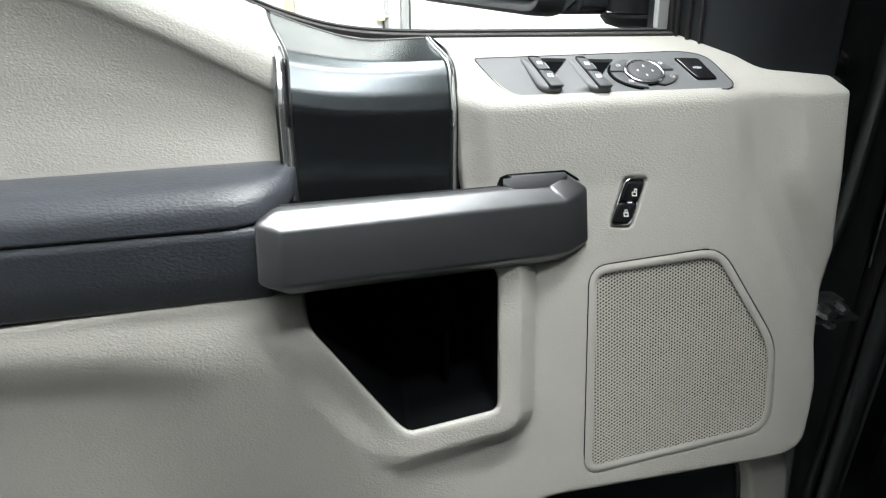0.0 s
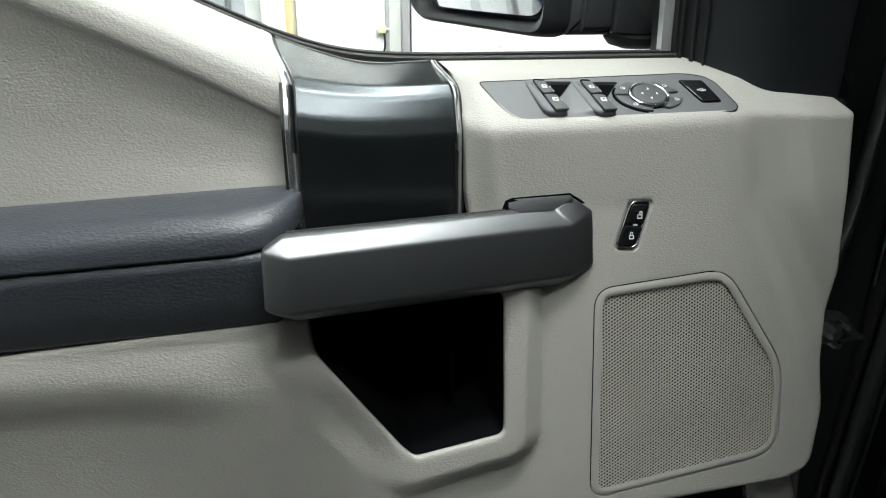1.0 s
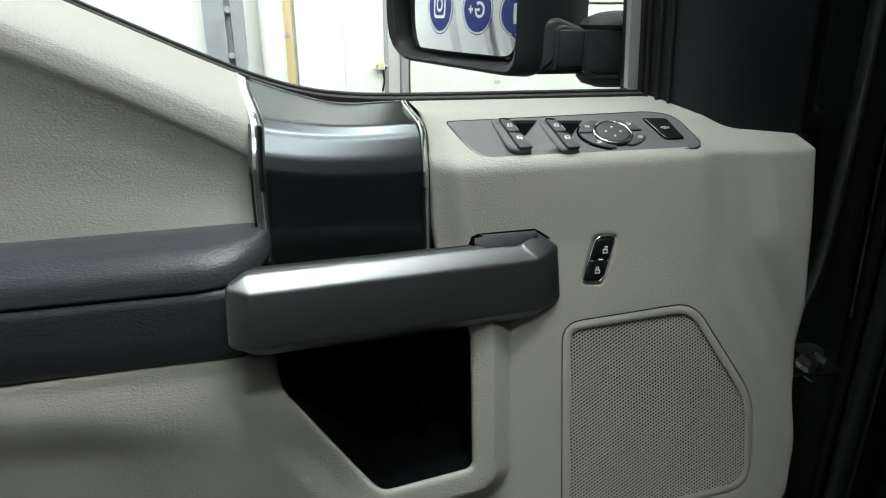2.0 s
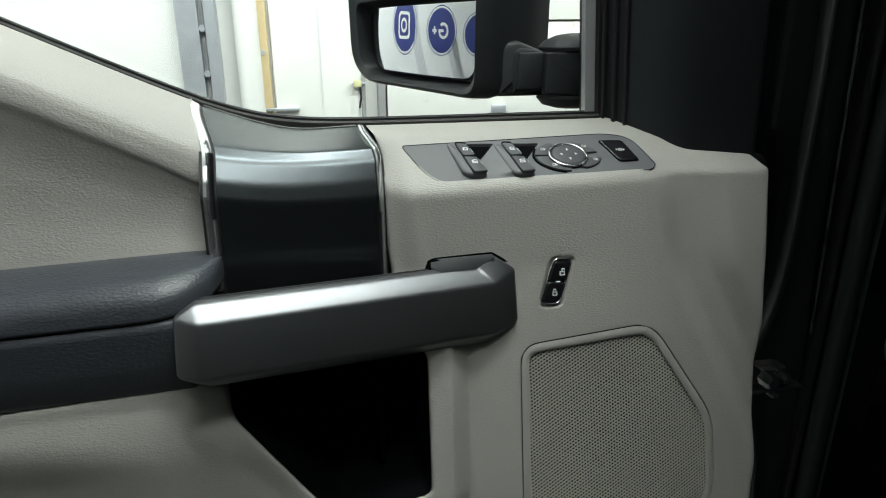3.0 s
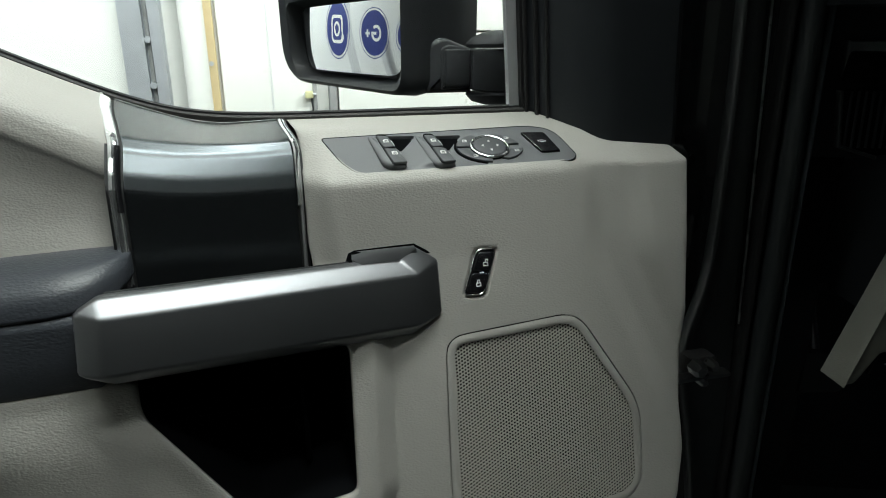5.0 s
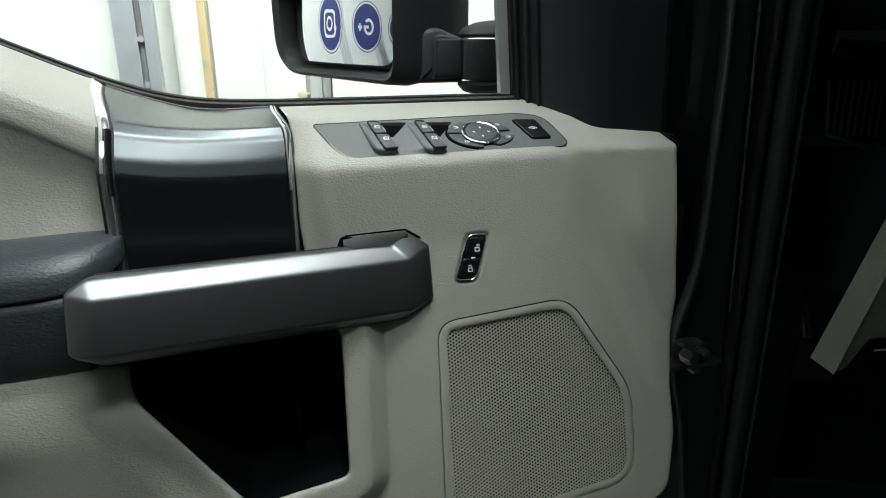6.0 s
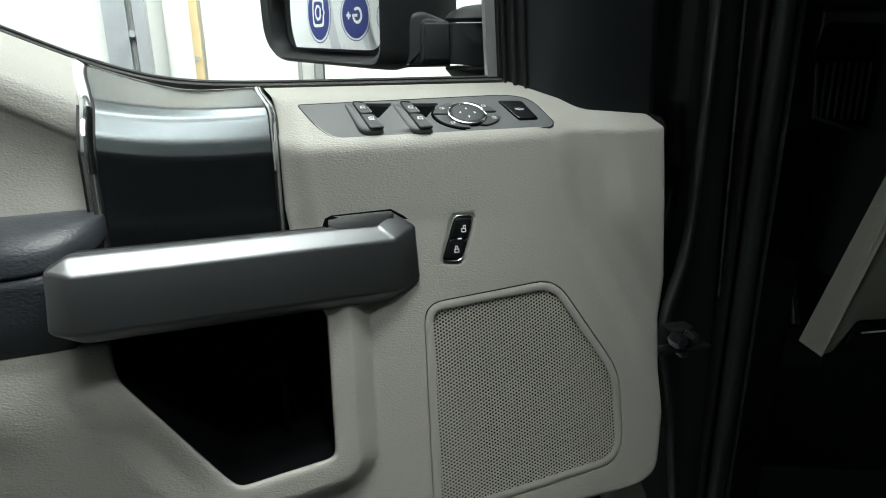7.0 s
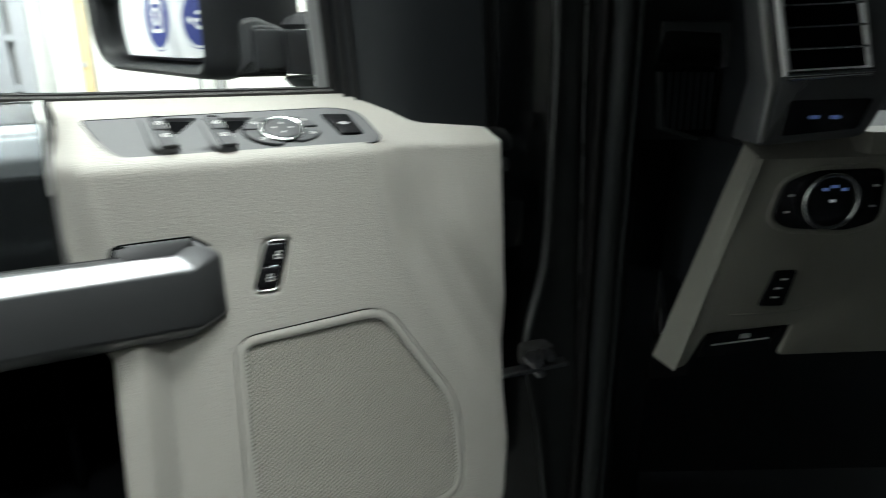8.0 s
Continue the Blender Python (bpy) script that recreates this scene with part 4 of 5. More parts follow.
part("dial_collar", plate(oval(0.0199, 0.0144), on_bezel, 0.0014, 0.0004), pit_black, bezel)
dial = part("mirror_dial", plate(oval(0.0170, 0.0120), on_bezel, 0.0042, 0.0020, 4), switch_grey, bezel, "round dark mirror adjuster with a chrome ring")
loop = [on_bezel(u, v, 0.0028) for u, v in oval(0.0188, 0.0134)]
part("chrome_ring", tube(loop + [loop[0]], 0.0012, 8, False), satin_chrome, dial, "bright chrome ring")
for a in range(4):
    c, s = round(math.cos(a * math.pi / 2)), round(math.sin(a * math.pi / 2))
    tri = [(c * 1.7 - s * 0.0, s * 1.7), (-c * 0.9 - s * 1.3, -s * 0.9 + c * 1.3), (-c * 0.9 + s * 1.3, -s * 0.9 - c * 1.3)]
    glyph("arrow_mark", DIAL[0] + c * 0.0075, DIAL[1] + s * 0.0055, [tuple(n for p in tri for n in p)], dial, "small white arrow mark", 0.001, 0.0044)
BUTTONS = [(116, 177, 0.0338, 0.0182, (-0.0238, 0.0078)), (182, 266, 0.0338, 0.0182, (-0.0178, -0.0112)), (296, 352, 0.0345, 0.0165, (0.0265, -0.0052)), (14, 74, 0.0330, 0.0180, (0.0205, 0.0112))]
MIRROR_MARK = [(-1.8, -1.2, 1.8, -0.8), (-1.8, 0.8, 1.8, 1.2), (-1.8, -1.2, -1.4, 1.2), (1.4, -1.2, 1.8, 1.2), (0.2, -0.4, 2.6, 0.3)]
for a0, a1, rx, ry, (mx, my) in BUTTONS:
    outline = oval(0.0202, 0.0147, 10, a0, a1) + oval(rx, ry, 10, a0, a1)[::-1]
    unit = part("mirror_button", plate(outline, on_bezel, 0.0024, 0.0009, 4), switch_grey, bezel, "dark grey mirror button")
    glyph("button_mark", DIAL[0] + mx, DIAL[1] + my, MIRROR_MARK, unit, "white mirror mark", 0.0011, 0.0026)
gap = oval(0.0215, 0.0156, 14, 150, 258) + oval(0.0360, 0.0198, 14, 150, 258)[::-1]
part("dial_gap", plate(gap, on_bezel, 0.0007, 0.0002, 1), pit_black, bezel)

FOLD = rounded([(0.3285, 0.6245), (0.3535, 0.6245), (0.3620, 0.5995), (0.3415, 0.5985)], 0.0025, 4)
fold = part("fold_button", plate(FOLD, on_bezel, 0.0018, 0.0008), gloss_black, bezel, "gloss black mirror fold button")
glyph("button_mark", 0.3465, 0.6120, [(-2.0, -1.4, 2.0, -0.9), (-2.0, 1.0, 2.0, 1.5), (-2.0, -1.4, -1.5, 1.5), (1.5, -1.4, 2.0, 1.5), (-0.5, -0.6, 1.0, -0.1),
                                       (-4.4, -0.8, -3.2, 0.8), (3.2, -0.8, 4.4, 0.8)], fold, "white mirror fold mark", 0.001, 0.0020)
part("fold_gap", ring(shrunk(FOLD, -0.0010), FOLD, on_bezel, 0.0007, 0.0003), pit_black, fold)

# black sail trim at the front of the window
SAIL = rounded([(0.3535, 0.705), (0.3565, 0.686), (0.400, 0.628), (0.424, 0.6125), (0.4945, 0.6045), (0.4985, 0.612), (0.4985, 0.705)],
               [0, 0.01, 0.028, 0.02, 0.004, 0.003, 0], 6)


def lean(points, z, k=-0.085, l=-0.05):
    return [(x + k * (z - 1.36), y + l * (z - 1.36), z) for x, y in points]


part("sail_trim", loft([lean(SAIL, z) for z in np.linspace(1.34, 1.78, 12)]), soft_black, door, "soft black sail trim", 50)

# window: glass, bright run channel, black seal
def upright(x0, x1, y0, y1, z0=1.36, z1=1.78):
    q = [(x0, y0), (x1, y0), (x1, y1), (x0, y1)]
    return loft([lean(q, z) for z in (z0, z1)])


part("run_channel", upright(0.3415, 0.3525, 0.688, 0.70), channel_metal, door, "grey metal window channel")
part("channel_seal", upright(0.3530, 0.3600, 0.680, 0.70), rubber, door)
for x, y, r in ((0.3575, 0.6775, 0.0022), (0.3660, 0.6690, 0.0026), (0.3740, 0.6590, 0.0018)):
    part("channel_lip", tube([lean([(x, y)], z)[0] for z in np.linspace(1.360, 1.78, 14)], r, 8), rubber, door)
part("edge_seal", tube([lean([(0.5150, 0.640)], z)[0] for z in np.linspace(1.30, 1.78, 18)], 0.0042, 10), rubber, door, "black rubber edge seal")
g = part("window_glass", loft([lean([(-0.62, 0.690), (0.342, 0.690), (0.342, 0.694), (-0.62, 0.694)], z) for z in (1.37, 1.80)]), glass, door, "clear side window glass")
g.visible_shadow = False
part("window_header", upright(-0.62, 0.36, 0.675, 0.705, 1.80, 1.84), soft_black, door, "black upper window frame")

# painted shell behind the trim
part("door_shell", box((-0.62, 0.612, 0.80), (0.502, 0.755, 1.352), 0.012), body_paint, door, "black painted door shell")
part("belt", box((-0.62, 0.694, 1.335), (0.35, 0.752, 1.368), 0.008), body_paint, door)
part("rear_frame", upright(-0.63, -0.60, 0.67, 0.72, 1.34, 1.84), soft_black, door)
part("front_frame", loft([lean([(0.352, 0.70), (0.51, 0.64), (0.515, 0.70), (0.36, 0.75)], z) for z in (1.33, 1.84)]), soft_black, door)

# lower bin end under the card
low = rounded([(0.398, 0.990), (0.446, 0.990), (0.463, 0.955), (0.466, 0.84), (0.425, 0.84), (0.418, 0.945)], [0, 0.01, 0.03, 0, 0, 0.04], 6)
part("bin_end", plate(low, lambda u, v, d: (u, 0.515 + 0.2 * (v - 0.98) - d, v), 0.02, 0.006), smooth_beige, door, "beige end of the lower door bin")
low = rounded([(0.10, 0.97), (0.398, 0.988), (0.415, 0.945), (0.424, 0.84), (0.12, 0.84)], [0, 0.01, 0.03, 0, 0], 6)
part("bin_inner", plate(low, lambda u, v, d: (u, 0.535 + 0.2 * (v - 0.98) - d, v), 0.02, 0.006), soft_black, door, "black lining of the lower door bin")

# check strap and connectors at the hinge end
strap = part("check_strap", box((0.48, 0.590, 1.066), (0.60, 0.606, 1.072), 0.002), steel_bolt, door, "oily steel check strap")
for x, z, r in ((0.556, 1.080, 0.010), (0.574, 1.083, 0.007), (0.562, 1.064, 0.006)):
    part("bolt_head", tube([(x, 0.604, z), (x, 0.590, z), (x, 0.586, z)], [r, r, r * 0.7], 6), steel_bolt, strap, "shiny steel bolt head")
part("strap_bracket", box((0.550, 0.602, 1.062), (0.588, 0.63, 1.090), 0.006), rubber, strap)
boot = part("cable_boot", tube([(0.500, 0.640, 1.336), (0.512, 0.640, 1.338), (0.524, 0.641, 1.337), (0.532, 0.642, 1.331), (0.537, 0.643, 1.322)], [0.0085, 0.0100, 0.0105, 0.0095, 0.006], 16), boot_gloss, door, "shiny black rubber cable boot")
part("boot_plug", tube([(0.500, 0.645, 1.306), (0.538, 0.648, 1.303)], [0.0085, 0.008], 12), rubber, boot)
part("door_cable", tube([(0.505, 0.650, 1.262), (0.520, 0.652, 1.225), (0.525, 0.655, 1.18), (0.515, 0.655, 1.13)], 0.004, 8), rubber, door)
part("hinge_bolt", tube([(0.50, 0.645, 1.236), (0.513, 0.645, 1.236)], 0.007, 6), steel_bolt, door, "steel hinge bolt")
part("hinge_leaf", box((0.50, 0.64, 1.205), (0.56, 0.70, 1.262), 0.004), body_paint, door)

# tow mirror: glass, deep housing, jointed arm
MN = Vector((-0.8746, -0.4848, 0.0)).normalized()
MT = Vector((0.4848, -0.8746, 0.0)).normalized()
MC = Vector((0.190, 0.885, 1.46))
MR = 0.55


def mirror_at(t, v, d=0.0):
    """t across the mirror, v up, d towards the viewer."""
    return tuple(MC + MT * t + Vector((0, 0, v)) + MN * d)


def mirror_bulge(t, v):
    return math.sqrt(MR * MR - t * t - v * v) - MR


OPEN = rounded([(-0.104, -0.040), (0.101, -0.0435), (0.111, 0.046), (-0.111, 0.040)], [0.026, 0.020, 0.008, 0.012], 6)
HOUSE = rounded([(-0.150, -0.060), (0.124, -0.068), (0.128, 0.30), (-0.158, 0.30)], [0.055, 0.024, 0.03, 0.05], 6)
MOUTH = rounded([(-0.128, -0.050), (0.113, -0.0545), (0.119, 0.056), (-0.134, 0.048)], [0.040, 0.024, 0.010, 0.016], 6)


def mirror_housing():
    grow = lambda o, k, dv=0.0: [(t * k, (v - 0.1) * k + 0.1 + dv) for t, v in o]
    loops = [[mirror_at(t + 0.01, v, -0.15) for t, v in grow(HOUSE, 0.55)], [mirror_at(t + 0.006, v, -0.125) for t, v in grow(HOUSE, 0.82)],
             [mirror_at(t, v, -0.075) for t, v in grow(HOUSE, 0.96)], [mirror_at(t, v, -0.02) for t, v in HOUSE],
             [mirror_at(t, v, 0.008) for t, v in grow(HOUSE, 0.985)], [mirror_at(t, v, 0.014) for t, v in grow(HOUSE, 0.955)],
             [mirror_at(t, v, 0.010) for t, v in MOUTH], [mirror_at(t, v, -0.012) for t, v in shrunk(MOUTH, 0.006)], [mirror_at(t, v, -0.016) for t, v in shrunk(MOUTH, 0.03)]]
    return loft(loops)


mirror = part("mirror_housing", mirror_housing(), black_plastic, door, "black plastic tow mirror housing", 50)


def mirror_glass():
    outline = np.array(dense(OPEN, 0.005))
    c = outline.mean(0)
    verts, faces, n = [], [], len(outline)
    rings = 14
    for k in range(rings + 1):
        for p in outline:
            t, v = c + (p - c) * (k / rings if k else 0.001)
            verts.append(mirror_at(t, v, mirror_bulge(t, v) + 0.008))
    for k in range(rings):
        for i in range(n):
            j = (i + 1) % n
            faces.append((k * n + i, k * n + j, (k + 1) * n + j, (k + 1) * n + i))
    b = len(verts)
    for p in outline:
        verts.append(mirror_at(p[0], p[1], -0.008))
    for i in range(n):
        j = (i + 1) % n
        faces.append((rings * n + i, rings * n + j, b + j, b + i))
    return from_arrays(verts, faces)


part("mirror_glass", mirror_glass(), mirror_silver, mirror, "convex mirror glass", 60)


def arm_piece(outline, radii, y, deep, bevel):
    return plate(rounded(outline, radii, 5), lambda u, v, d: (u, y + deep - d, v), deep, bevel)


part("arm_elbow", arm_piece([(0.2695, 1.3963), (0.2703, 1.4486), (0.2774, 1.4583), (0.2929, 1.4617), (0.3034, 1.4574), (0.3265, 1.4486), (0.3272, 1.3963)],
                            [0.004, 0.012, 0.010, 0.010, 0.012, 0.002, 0.002], 0.790, 0.09, 0.006), arm_grey, mirror)
part("arm_rim", arm_piece([(0.287, 1.4002), (0.2874, 1.4486), (0.295, 1.4535), (0.3236, 1.4496), (0.3241, 1.4021)], [0.002, 0.008, 0.006, 0.001, 0.001], 0.787, 0.02, 0.003), arm_grey, mirror)
part("arm_link", arm_piece([(0.2915, 1.4050), (0.2915, 1.4480), (0.3230, 1.4482), (0.3230, 1.4055)], 0.003, 0.783, 0.03, 0.002), arm_grey, mirror, "weathered grey arm link")
part("arm_base", arm_piece([(0.3240, 1.4000), (0.3235, 1.4480), (0.3900, 1.4475), (0.3900, 1.3955)], 0.0025, 0.776, 0.05, 0.0018), arm_grey, mirror, "square weathered arm base")
part("arm_cap", loft([[(0.36 + 0.05 * k * math.cos(a) + 0.012, 0.800 + 0.028 * k * math.sin(a), z) for a in np.linspace(0, 2 * math.pi, 25)[:-1]]
                      for k, z in ((0.96, 1.4490), (1.0, 1.4535), (0.85, 1.461), (0.55, 1.467), (0.2, 1.4695))]), arm_grey, mirror)
part("arm_foot", loft([[(0.36 + 0.05 * k * math.cos(a) + 0.012, 0.800 + 0.028 * k * math.sin(a), z) for a in np.linspace(0, 2 * math.pi, 25)[:-1]]
                       for k, z in ((0.5, 1.380), (0.85, 1.385), (1.0, 1.393), (0.97, 1.3965))]), arm_grey, mirror)

# ---- cab: jamb, dashboard and dark shell ----
cab = thing("truck_cab", (0.672, 0.531, 0.0), "dark pickup cab with a black door jamb", "truck cab", -20.0)
CR, CF = Vector((0.940, -0.342, 0)), Vector((0.342, 0.940, 0))
CO = Vector((0.672, 0.531, 1.09))


def cabin(a, b, z):
    """A place in the cab: a to its right, b ahead, z above the tip of the dashboard."""
    return tuple(CO + CR * a + CF * b + Vector((0, 0, z)))


def jamb_ridge(profile, shift, z0=-0.75, z1=0.75, n=60):
    loops = []
    for k in range(n + 1):
        z = z0 + (z1 - z0) * k / n
        loops.append([cabin(a + shift(z), b, z) for a, b in profile])
    return loft(loops, closed=True)


def jamb_left(z):
    """Left edge of the black jamb cover: straight above, bellied out beside the check strap."""
    return -0.1085 - 0.0215 * math.exp(-((z + 0.035) / 0.085) ** 2) + 0.030 * float(step01(-0.10, -0.45, z)) - 0.003 * float(step01(0.3, 0.45, z))


def jamb_right(z):
    return -0.0665 - 0.040 * (z - 0.03)


def jamb_cover():
    """A soft rubber-edged cover between its two edges, hollow towards the second one."""
    loops = []
    for k in range(91):
        z = -0.75 + 1.5 * k / 90
        a, b = jamb_left(z), jamb_right(z)
        w = b - a
        loops.append([cabin(a + w * u, v, z) for u, v in ((0, 0.120), (-0.02, 0.092), (0.03, 0.087), (0.10, 0.0865), (0.16, 0.0895), (0.5, 0.0925), (0.84, 0.0945), (0.98, 0.098), (1.0, 0.12))])
    return loft(loops)


part("jamb_cover", jamb_cover(), jamb_rubber, cab, "black rubber-edged jamb cover", 60)
part("cover_lip", tube([cabin(jamb_right(z) + 0.0015, 0.0925, z) for z in np.linspace(0.02, 0.75, 50)], 0.0016, 8), silver_lip, cab, "thin shiny lip of the jamb cover")
ribs = lambda z: -0.006 * (z - 0.03)
part("inner_seal", jamb_ridge(rounded([(-0.0630, 0.12), (-0.0630, 0.086), (-0.0595, 0.0805), (-0.0545, 0.0805), (-0.0515, 0.086), (-0.0515, 0.12)], 0.004, 4), ribs), rubber, cab, "black inner door seal")
part("pillar_trim", jamb_ridge(rounded([(-0.0480, 0.12), (-0.0480, 0.082), (-0.0400, 0.0735), (-0.0300, 0.0735), (-0.0210, 0.084), (-0.0130, 0.12)], 0.007, 4), ribs), jamb_plastic, cab, "soft black pillar trim")
part("jamb_flange", jamb_ridge(rounded([(-0.150, 0.14), (-0.066, 0.108), (-0.020, 0.104), (-0.010, 0.14)], 0.002, 3), ribs), body_paint, cab)
part("hinge_pillar", loft([[cabin(a, b, z) for a, b in ((-0.20, 0.16), (-0.150, 0.13), (-0.03, 0.105), (0.06, 0.16), (0.06, 0.30), (-0.20, 0.30))] for z in (-1.0, 0.75)]), body_paint, cab, "black painted hinge pillar")
part("kick_panel", loft([[cabin(a, b, z) for a, b in ((-0.03, 0.10), (-0.02, 0.075), (0.02, 0.16), (0.02, 0.45), (-0.03, 0.45))] for z in (-0.45, 0.42)]), jamb_plastic, cab)
part("firewall", loft([[cabin(a, b, z) for a, b in ((-0.1, 0.46), (1.7, 0.46), (1.7, 0.5), (-0.1, 0.5))] for z in (-0.6, 0.30)]), soft_black, cab)
# dark plug added behind the side vent to stop a bright leak
part("vent_leak_plug", loft([[cabin(a, b, z) for a, b in ((-0.02, 0.115), (0.105, 0.115), (0.105, 0.15), (-0.02, 0.15))] for z in (0.232, 0.60)]), soft_black, cab)
part("cab_floor", loft([[cabin(a, b, z) for a, b in ((-0.12, -1.3), (1.7, -1.3), (1.7, 0.5), (-0.12, 0.5))] for z in (-0.56, -0.5)]), soft_black, cab)
# unseen roof; its edges are set to shape the light on card and dash
part("cab_roof", loft([[cabin(a, b, z) for a, b in ((-0.21, -1.4), (1.75, -1.4), (1.75, 0.06), (-0.21, 0.06))] for z in (0.74, 0.86)]), soft_black, cab)
part("far_side", loft([[cabin(a, b, z) for a, b in ((1.62, -1.4), (1.7, -1.4), (1.7, 0.5), (1.62, 0.5))] for z in (-0.56, 0.75)]), soft_black, cab)
part("cab_back", loft([[cabin(a, b, z) for a, b in ((0.0, -1.4), (1.7, -1.4), (1.7, -1.3), (0.0, -1.3))] for z in (-0.56, 0.75)]), soft_black, cab)
part("frame_rail", loft([[cabin(a, b, z) for a, b in ((0.1, -1.3), (1.6, -1.3), (1.6, 0.5), (0.1, 0.5))] for z in (-1.09, -0.56)]), body_paint, cab)
# demister outlet at the dash end: a bracket frame over a dark ribbed mouth
vent_at = lambda a, z, d: cabin(a, 0.10 - d, z)
mouth = [(0.011, 0.312), (0.080, 0.318), (0.078, 0.2385), (0.060, 0.2375), (0.018, 0.250)]
vent = part("side_vent", plate(rounded(mouth, 0.004, 3), vent_at, 0.004, 0.0015), pit_black, cab, "black ribbed trim vent")
part("vent_hood", plate(rounded([(0.006, 0.318), (0.006, 0.3665), (0.083, 0.3665), (0.089, 0.318), (0.074, 0.314), (0.071, 0.350), (0.012, 0.353)], 0.003, 3), vent_at, 0.012, 0.003), jamb_plastic, vent, "charcoal vent hood")
part("vent_side", plate(rounded([(0.007, 0.312), (0.012, 0.312), (0.0195, 0.250), (0.062, 0.2375), (0.061, 0.2335), (0.0150, 0.247)], 0.001, 3), vent_at, 0.009, 0.002), jamb_plastic, vent, "charcoal vent rim")
for k in range(7):
    a = 0.021 + k * 0.0080
    part("rib", loft([[vent_at(a + da + (z - 0.31) * -0.03, z, d) for da, d in ((0, 0.003), (0.0008, 0.007), (0.0022, 0.007), (0.003, 0.003))] for z in (0.2465, 0.311)]), soft_black, vent)

part("fender_edge", box((0.545, 0.87, 0.5), (0.76, 0.91, 1.9), 0.01), soft_black, cab, "dull black fender edge")

# dashboard
dash = thing("dashboard", (0.672, 0.531, 1.0), "beige and black dashboard with light switch and air vent", "dashboard", -20.0)


def on_dash(a, z, d):
    return cabin(a, 0.0 - d + 0.12 * max(0, 0.0 - z), z)


face = rounded([(0.083, 0.2315), (0.50, 0.240), (0.50, 0.012), (0.140, 0.004), (0.152, 0.042), (0.057, 0.032), (0.036, -0.010), (0.022, -0.012)],
               [0.006, 0, 0, 0.008, 0.004, 0.004, 0.006, 0.004], 4)
part("lower_panel", plate(face, on_dash, 0.004, 0.003), shaded_dash_beige, dash, "beige lower dash panel")
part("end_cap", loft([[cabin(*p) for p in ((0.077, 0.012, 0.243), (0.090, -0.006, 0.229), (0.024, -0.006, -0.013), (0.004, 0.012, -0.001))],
                      [cabin(*p) for p in ((0.115, 0.05, 0.243), (0.120, 0.05, 0.229), (0.060, 0.05, -0.013), (0.042, 0.05, -0.001))]]), shaded_dash_beige, dash, "beige dash end cap")
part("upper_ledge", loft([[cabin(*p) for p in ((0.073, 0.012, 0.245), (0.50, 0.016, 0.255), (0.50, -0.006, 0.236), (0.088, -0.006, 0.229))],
                          [cabin(*p) for p in ((0.112, 0.05, 0.243), (0.50, 0.05, 0.250), (0.50, 0.05, 0.23), (0.120, 0.05, 0.225))]]), shaded_dash_beige, dash)
part("dash_core", loft([[cabin(a, b, z) for a, b in ((0.085, 0.02), (0.60, 0.02), (0.60, 0.40), (0.05, 0.40))] for z in (0.045, 0.236)]), soft_black, dash)
# unseen slab, added to keep lamp light off the vent hood and pod
part("dash_light_blocker", loft([[cabin(a, b, z) for a, b in ((-0.03, 0.045), (0.198, 0.030), (0.198, 0.46), (-0.03, 0.46))] for z in (0.402, 0.418)]), soft_black, dash)
part("pod_core", loft([[cabin(a, b, z) for a, b in ((0.085, 0.026), (0.192, 0.026), (0.192, 0.20), (0.085, 0.20))] for z in (0.236, 0.42)]), soft_black, dash)
part("side_ledge", loft([[cabin(a, b, z) for a, b in ((0.19, -0.02), (0.5, -0.03), (0.5, 0.03), (0.185, 0.03))] for z in (0.236, 0.258)]), shaded_dash_beige, dash)

bez = rounded([(0.108, 0.165), (0.117, 0.204), (0.150, 0.217), (0.222, 0.219), (0.225, 0.163), (0.19, 0.152), (0.125, 0.155)], 0.012, 5)
part("switch_lip", ring(shrunk(bez, -0.0060), shrunk(bez, -0.0006), lambda a, z, d: on_dash(a, z, d + 0.0036), 0.0024, 0.0014), shaded_dash_beige, dash)
knob_base = part("light_switch", plate(bez, lambda a, z, d: on_dash(a, z, d + 0.004), 0.003, 0.0015), gloss_black, dash, "black headlamp switch with a chrome dial")
KN = (0.162, 0.1865)
circle = lambda r, n=40: [(KN[0] + r * math.cos(2 * math.pi * k / n), KN[1] + r * math.sin(2 * math.pi * k / n)) for k in range(n)]
dashed = lambda a, z, d: on_dash(a, z, d + 0.006)
part("knob", plate(circle(0.0265), dashed, 0.012, 0.003), gloss_black, knob_base)
hoop = [dashed(a, z, 0.0115) for a, z in circle(0.0280)]
part("knob_ring", tube(hoop + [hoop[0]], 0.0021, 10, False), satin_chrome, knob_base, "bright chrome dial ring")
for (a, z), wide, mat in (((0.150, 0.198), 0.006, blue_glow), ((0.158, 0.201), 0.008, blue_glow), ((0.170, 0.198), 0.006, blue_glow), ((0.160, 0.186), 0.005, white_glow)):
    part("dial_mark", plate([(a, z), (a + wide, z), (a + wide, z + 0.003), (a, z + 0.003)], lambda u, v, d: on_dash(u, v, d + 0.0178), 0.0006, 0.0001, 1), mat, knob_base)
for a, z in ((0.123, 0.190), (0.120, 0.172), (0.211, 0.200), (0.211, 0.178)):
    part("switch_mark", plate([(a, z), (a + 0.005, z), (a + 0.005, z + 0.0022), (a, z + 0.0022)], lambda u, v, d: on_dash(u, v, d + 0.0068), 0.0006, 0.0001, 1), white_print, knob_base)

